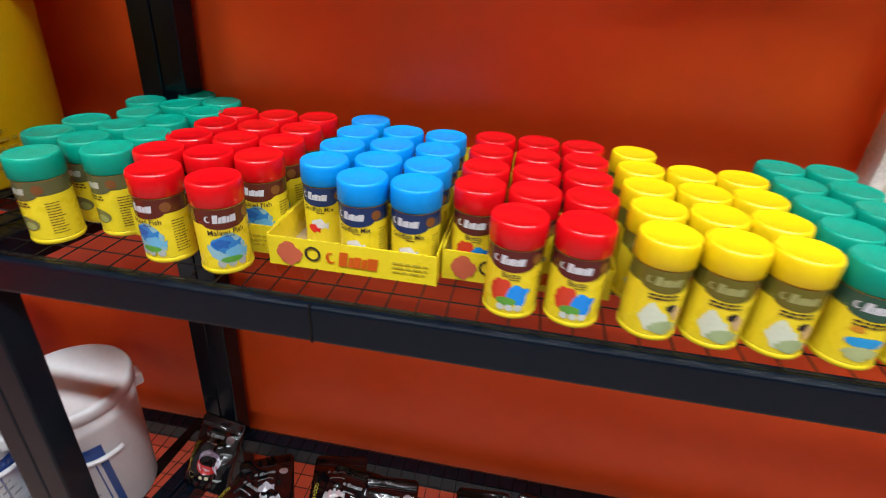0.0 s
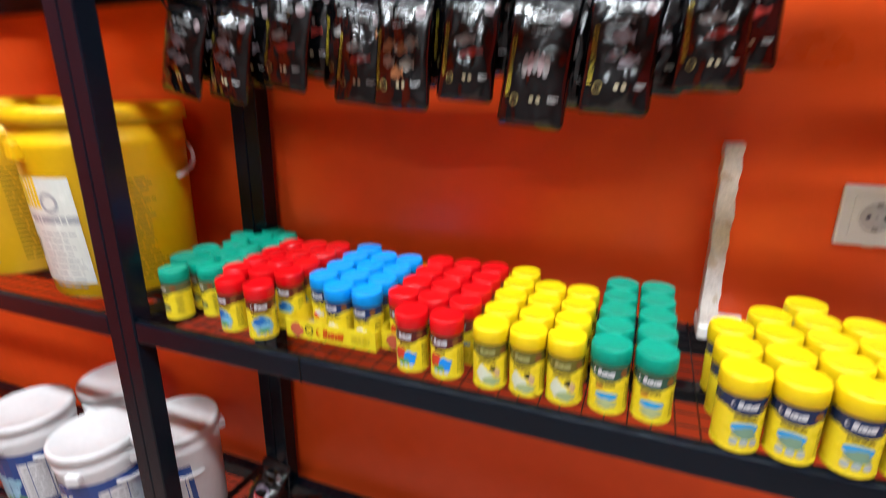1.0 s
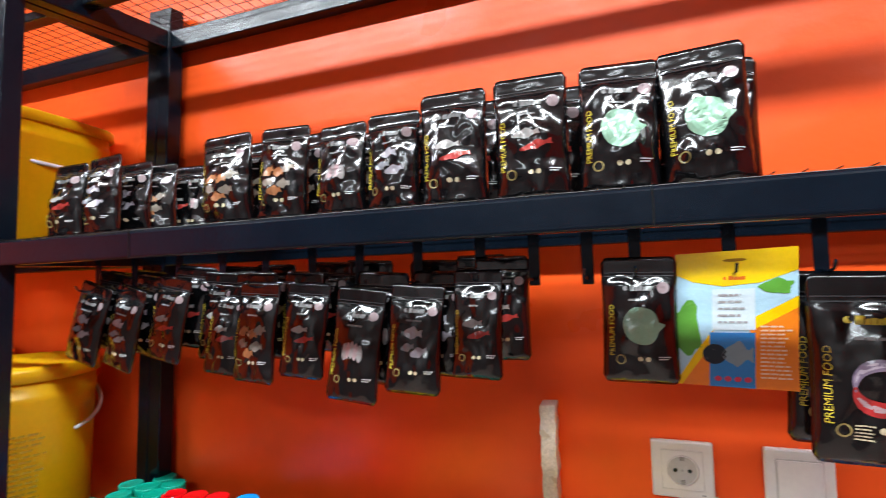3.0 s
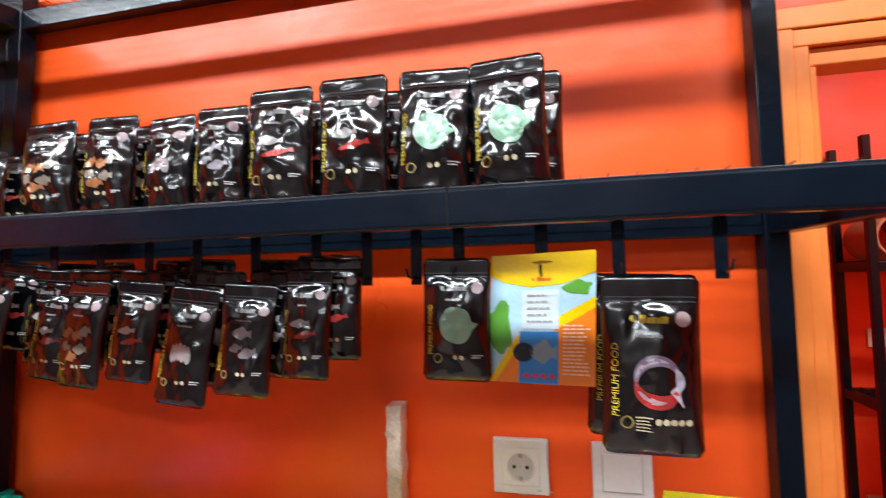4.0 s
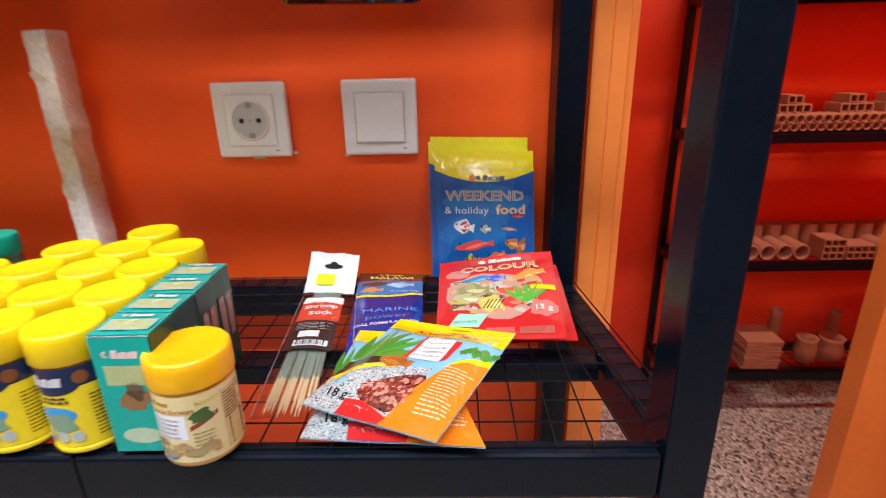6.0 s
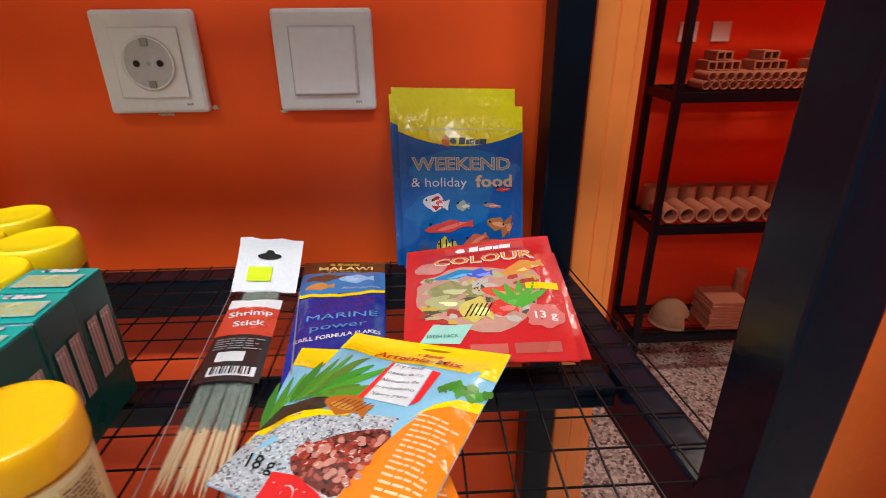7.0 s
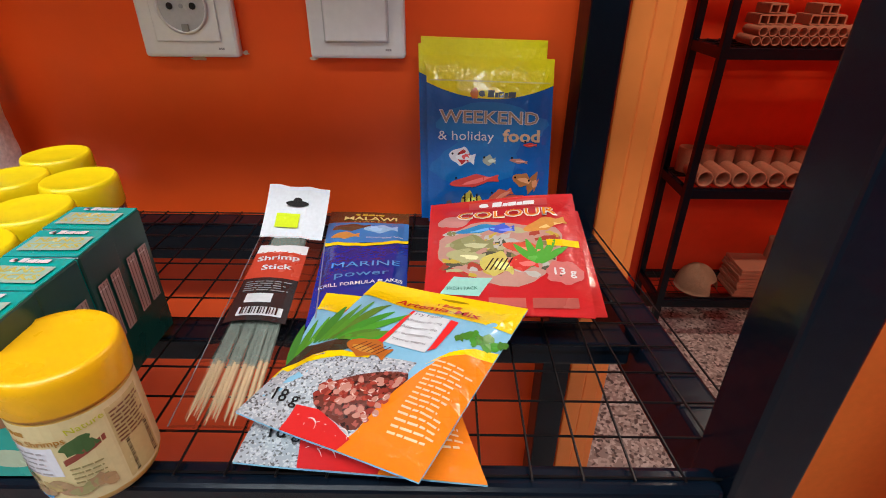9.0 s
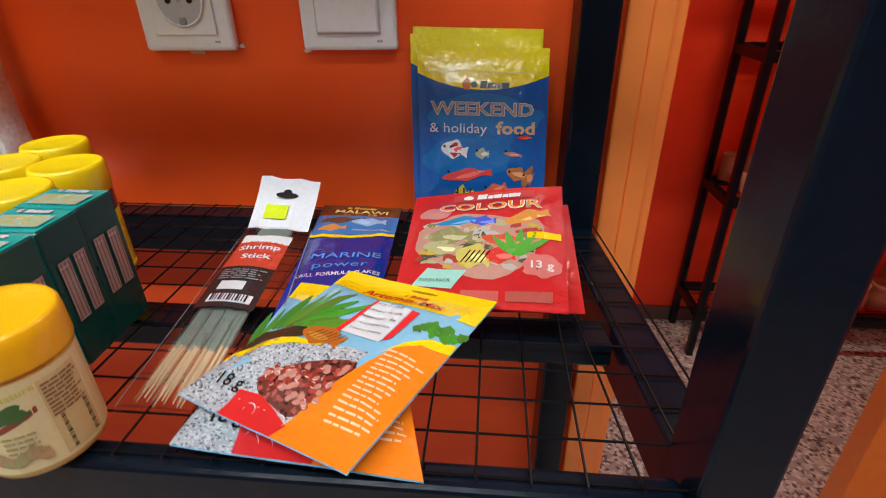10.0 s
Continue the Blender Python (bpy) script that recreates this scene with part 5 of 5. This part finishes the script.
# ---- side room: rack with clay wares ----
def clay_rack(x0, x1, y0, y1, zs):
    t = thing("clay_rack", (x0, y0, 0), "black steel rack holding terracotta wares", "shelving rack", "shelving racks")
    for x in (x0, x1 - .03):
        for y in (y0, y1 - .03):
            part("post", box(x - x0, x - x0 + .03, y - y0, y - y0 + .03, 0, 2.4, .002), M_STEEL, t)
    for z in zs:
        part("front_beam", box(.03, x1 - x0 - .03, .001, .027, z - .04, z, .002), M_STEEL, t)
        part("rear_beam", box(.03, x1 - x0 - .03, y1 - y0 - .027, y1 - y0 - .001, z - .04, z, .002), M_STEEL, t)
        for x in (0.001, x1 - x0 - .028):
            part("side_beam", box(x, x + .026, .03, y1 - y0 - .03, z - .04, z, .002), M_STEEL, t)
        bm = bmesh.new()
        for k in range(int((x1 - x0) / .05)):
            rod((.02 + k * .05, .005, z + .002), (.02 + k * .05, y1 - y0 - .005, z + .002), .0015, 4, bm)
        for k in range(int((y1 - y0) / .05)):
            rod((.005, .02 + k * .05, z + .004), (x1 - x0 - .005, .02 + k * .05, z + .004), .0015, 4, bm)
        part("wire_mesh", bm, M_WIRE, t)


FZ = [.24, .80, 1.36, 1.90]
clay_rack(1.72, 3.3, 2.18, 2.47, FZ)


CLAY_TUBES = {}


def clay_tube(x, y, z, r, length, wall=.16, upright=False):
    """A hollow fired tube, lying with its mouth to the front or standing."""
    key = (r, length, upright)
    m = pose(x, y, z)
    if key in CLAY_TUBES:
        return copy_thing(CLAY_TUBES[key], m)
    q = r * (1 - wall)
    bm = lathe([(q, 0), (r * .97, 0), (r, length * .03), (r, length * .97), (r * .97, length), (q, length), (q, 0)], 22, cap=False)
    bmesh.ops.remove_doubles(bm, verts=bm.verts[:], dist=.00001)
    if not upright:
        bmesh.ops.rotate(bm, verts=bm.verts[:], cent=(0, 0, 0), matrix=Matrix.Rotation(radians(-90), 3, "X"))
        bmesh.ops.translate(bm, verts=bm.verts[:], vec=(0, 0, r))
    ob = mesh_ob("clay_tube", bm, M_CLAY, None, "", True)
    ob.matrix_basis = m
    tagged(ob, "standing hollow terracotta tube on the shelf" if upright else "hollow terracotta tube lying on the shelf", "clay tube", "clay tubes")
    CLAY_TUBES[key] = ob
    return ob


z = FZ[3] + .006
for k in range(6):
    clay_tube(1.84 + k * .185, 2.20, z, .09, .24, .13)
for k in range(5):
    clay_tube(1.932 + k * .185, 2.20, z + .158, .09, .24, .13)
z = FZ[2] + .006
for k in range(28):
    clay_tube(1.845 + k * .036, 2.195, z, .0175, .12, .2)
for k in range(27):
    clay_tube(1.863 + k * .036, 2.195, z + .0315, .0175, .12, .2)
z = FZ[1] + .006
for k in range(7):
    clay_tube(1.80 + k * .074, 2.20, z, .036, .14, .2)
for k in range(5):
    clay_tube(2.62 + k * .074, 2.20, z, .036, .14, .2)
for k in range(14):
    clay_tube(1.80 + k * .085, 2.41, z, .039, .11, .16, True)


def hollow_brick(x, y, z, nx, nz, c=.03, d=.1):
    t = thing("hollow_brick", (x, y, z), "hollow terracotta brick with square cells", "clay brick", "hollow bricks")
    for i in range(nx + 1):
        part("web", box(i * c - .003, i * c + .003, 0, d, 0, nz * c), M_CLAY, t)
    for j in range(nz + 1):
        part("web", box(0, nx * c, .0005, d - .0005, j * c - .003 + (.003 if j == 0 else 0), j * c + .003), M_CLAY, t)
    return t


for x, nx, nz in ((2.335, 3, 3), (2.44, 4, 2)):
    hollow_brick(x, 2.20, FZ[1] + .006, nx, nz)
for x in (1.88, 2.07, 2.32, 2.5):
    hollow_brick(x, 2.27, FZ[2] + .073, 4, 1, .032)
    hollow_brick(x + .03, 2.272, FZ[2] + .111, 2, 1, .03)

z = FZ[0] + .006
bm = bmesh.new()
R, n, rings = .098, 30, 9
g = [[bm.verts.new((R * math.cos(b) * math.cos(2 * math.pi * k / n), R * math.cos(b) * math.sin(2 * math.pi * k / n), 1.25 * R * math.sin(b))) for k in range(n)] for b in [radians(88 * j / rings) for j in range(rings + 1)]]
for j in range(rings):
    for k in range(n):
        ang = (360 * (k + .5) / n) % 360
        if j < 3 and 282 < ang < 338:
            continue
        bm.faces.new((g[j][k], g[j][(k + 1) % n], g[j + 1][(k + 1) % n], g[j + 1][k]))
bm.faces.new(g[-1])
bmesh.ops.solidify(bm, geom=bm.faces[:], thickness=.01)
ob = mesh_ob("clay_dome", bm, node_material("pale_clay", (.56, .34, .2), .85, var=.15, scale=18, bump=.3, bump_scale=90), None, "", True)
ob.location = (1.945, 2.30, z)
tagged(ob, "pale terracotta dome cave with a round entrance", "clay dome")
for k in range(9):
    t = thing("clay_slab", (2.17 + .004 * (k % 3), 2.29, z + k * .0165), "flat terracotta slab in a stack", "clay slab", "stacked clay slabs")
    t.rotation_euler = (0, 0, radians((k % 4) - 2))
    part("slab", box(-.085, .085, -.085, .085, 0, .0155, .002), M_CLAY, t)
for x, y, r, h in ((2.42, 2.28, .05, .13), (2.55, 2.3, .06, .12), (2.70, 2.28, .055, .14), (2.86, 2.3, .06, .12), (2.33, 2.40, .03, .22), (2.63, 2.41, .03, .2)):
    ob = mesh_ob("clay_pot", lathe([(r * .7, 0), (r * .95, h * .2), (r, h * .5), (r * .85, h * .85), (r * .95, h), (r * .8, h), (r * .7, h * .8), (r * .5, .02)], 26), M_CLAY, None, "", True)
    ob.location = (x, y, z)
    tagged(ob, "small terracotta pot on the lowest shelf", "clay pot", "clay pots")
t = wall_plate("wall_socket", 2.02, "white wall plate behind the clay wares", "socket")
t.location = (2.03, 2.5, 1.57)
t = wall_plate("wall_socket", 1.9, "white wall plate behind the clay wares", "socket")
t.location = (1.885, 2.5, 1.57)
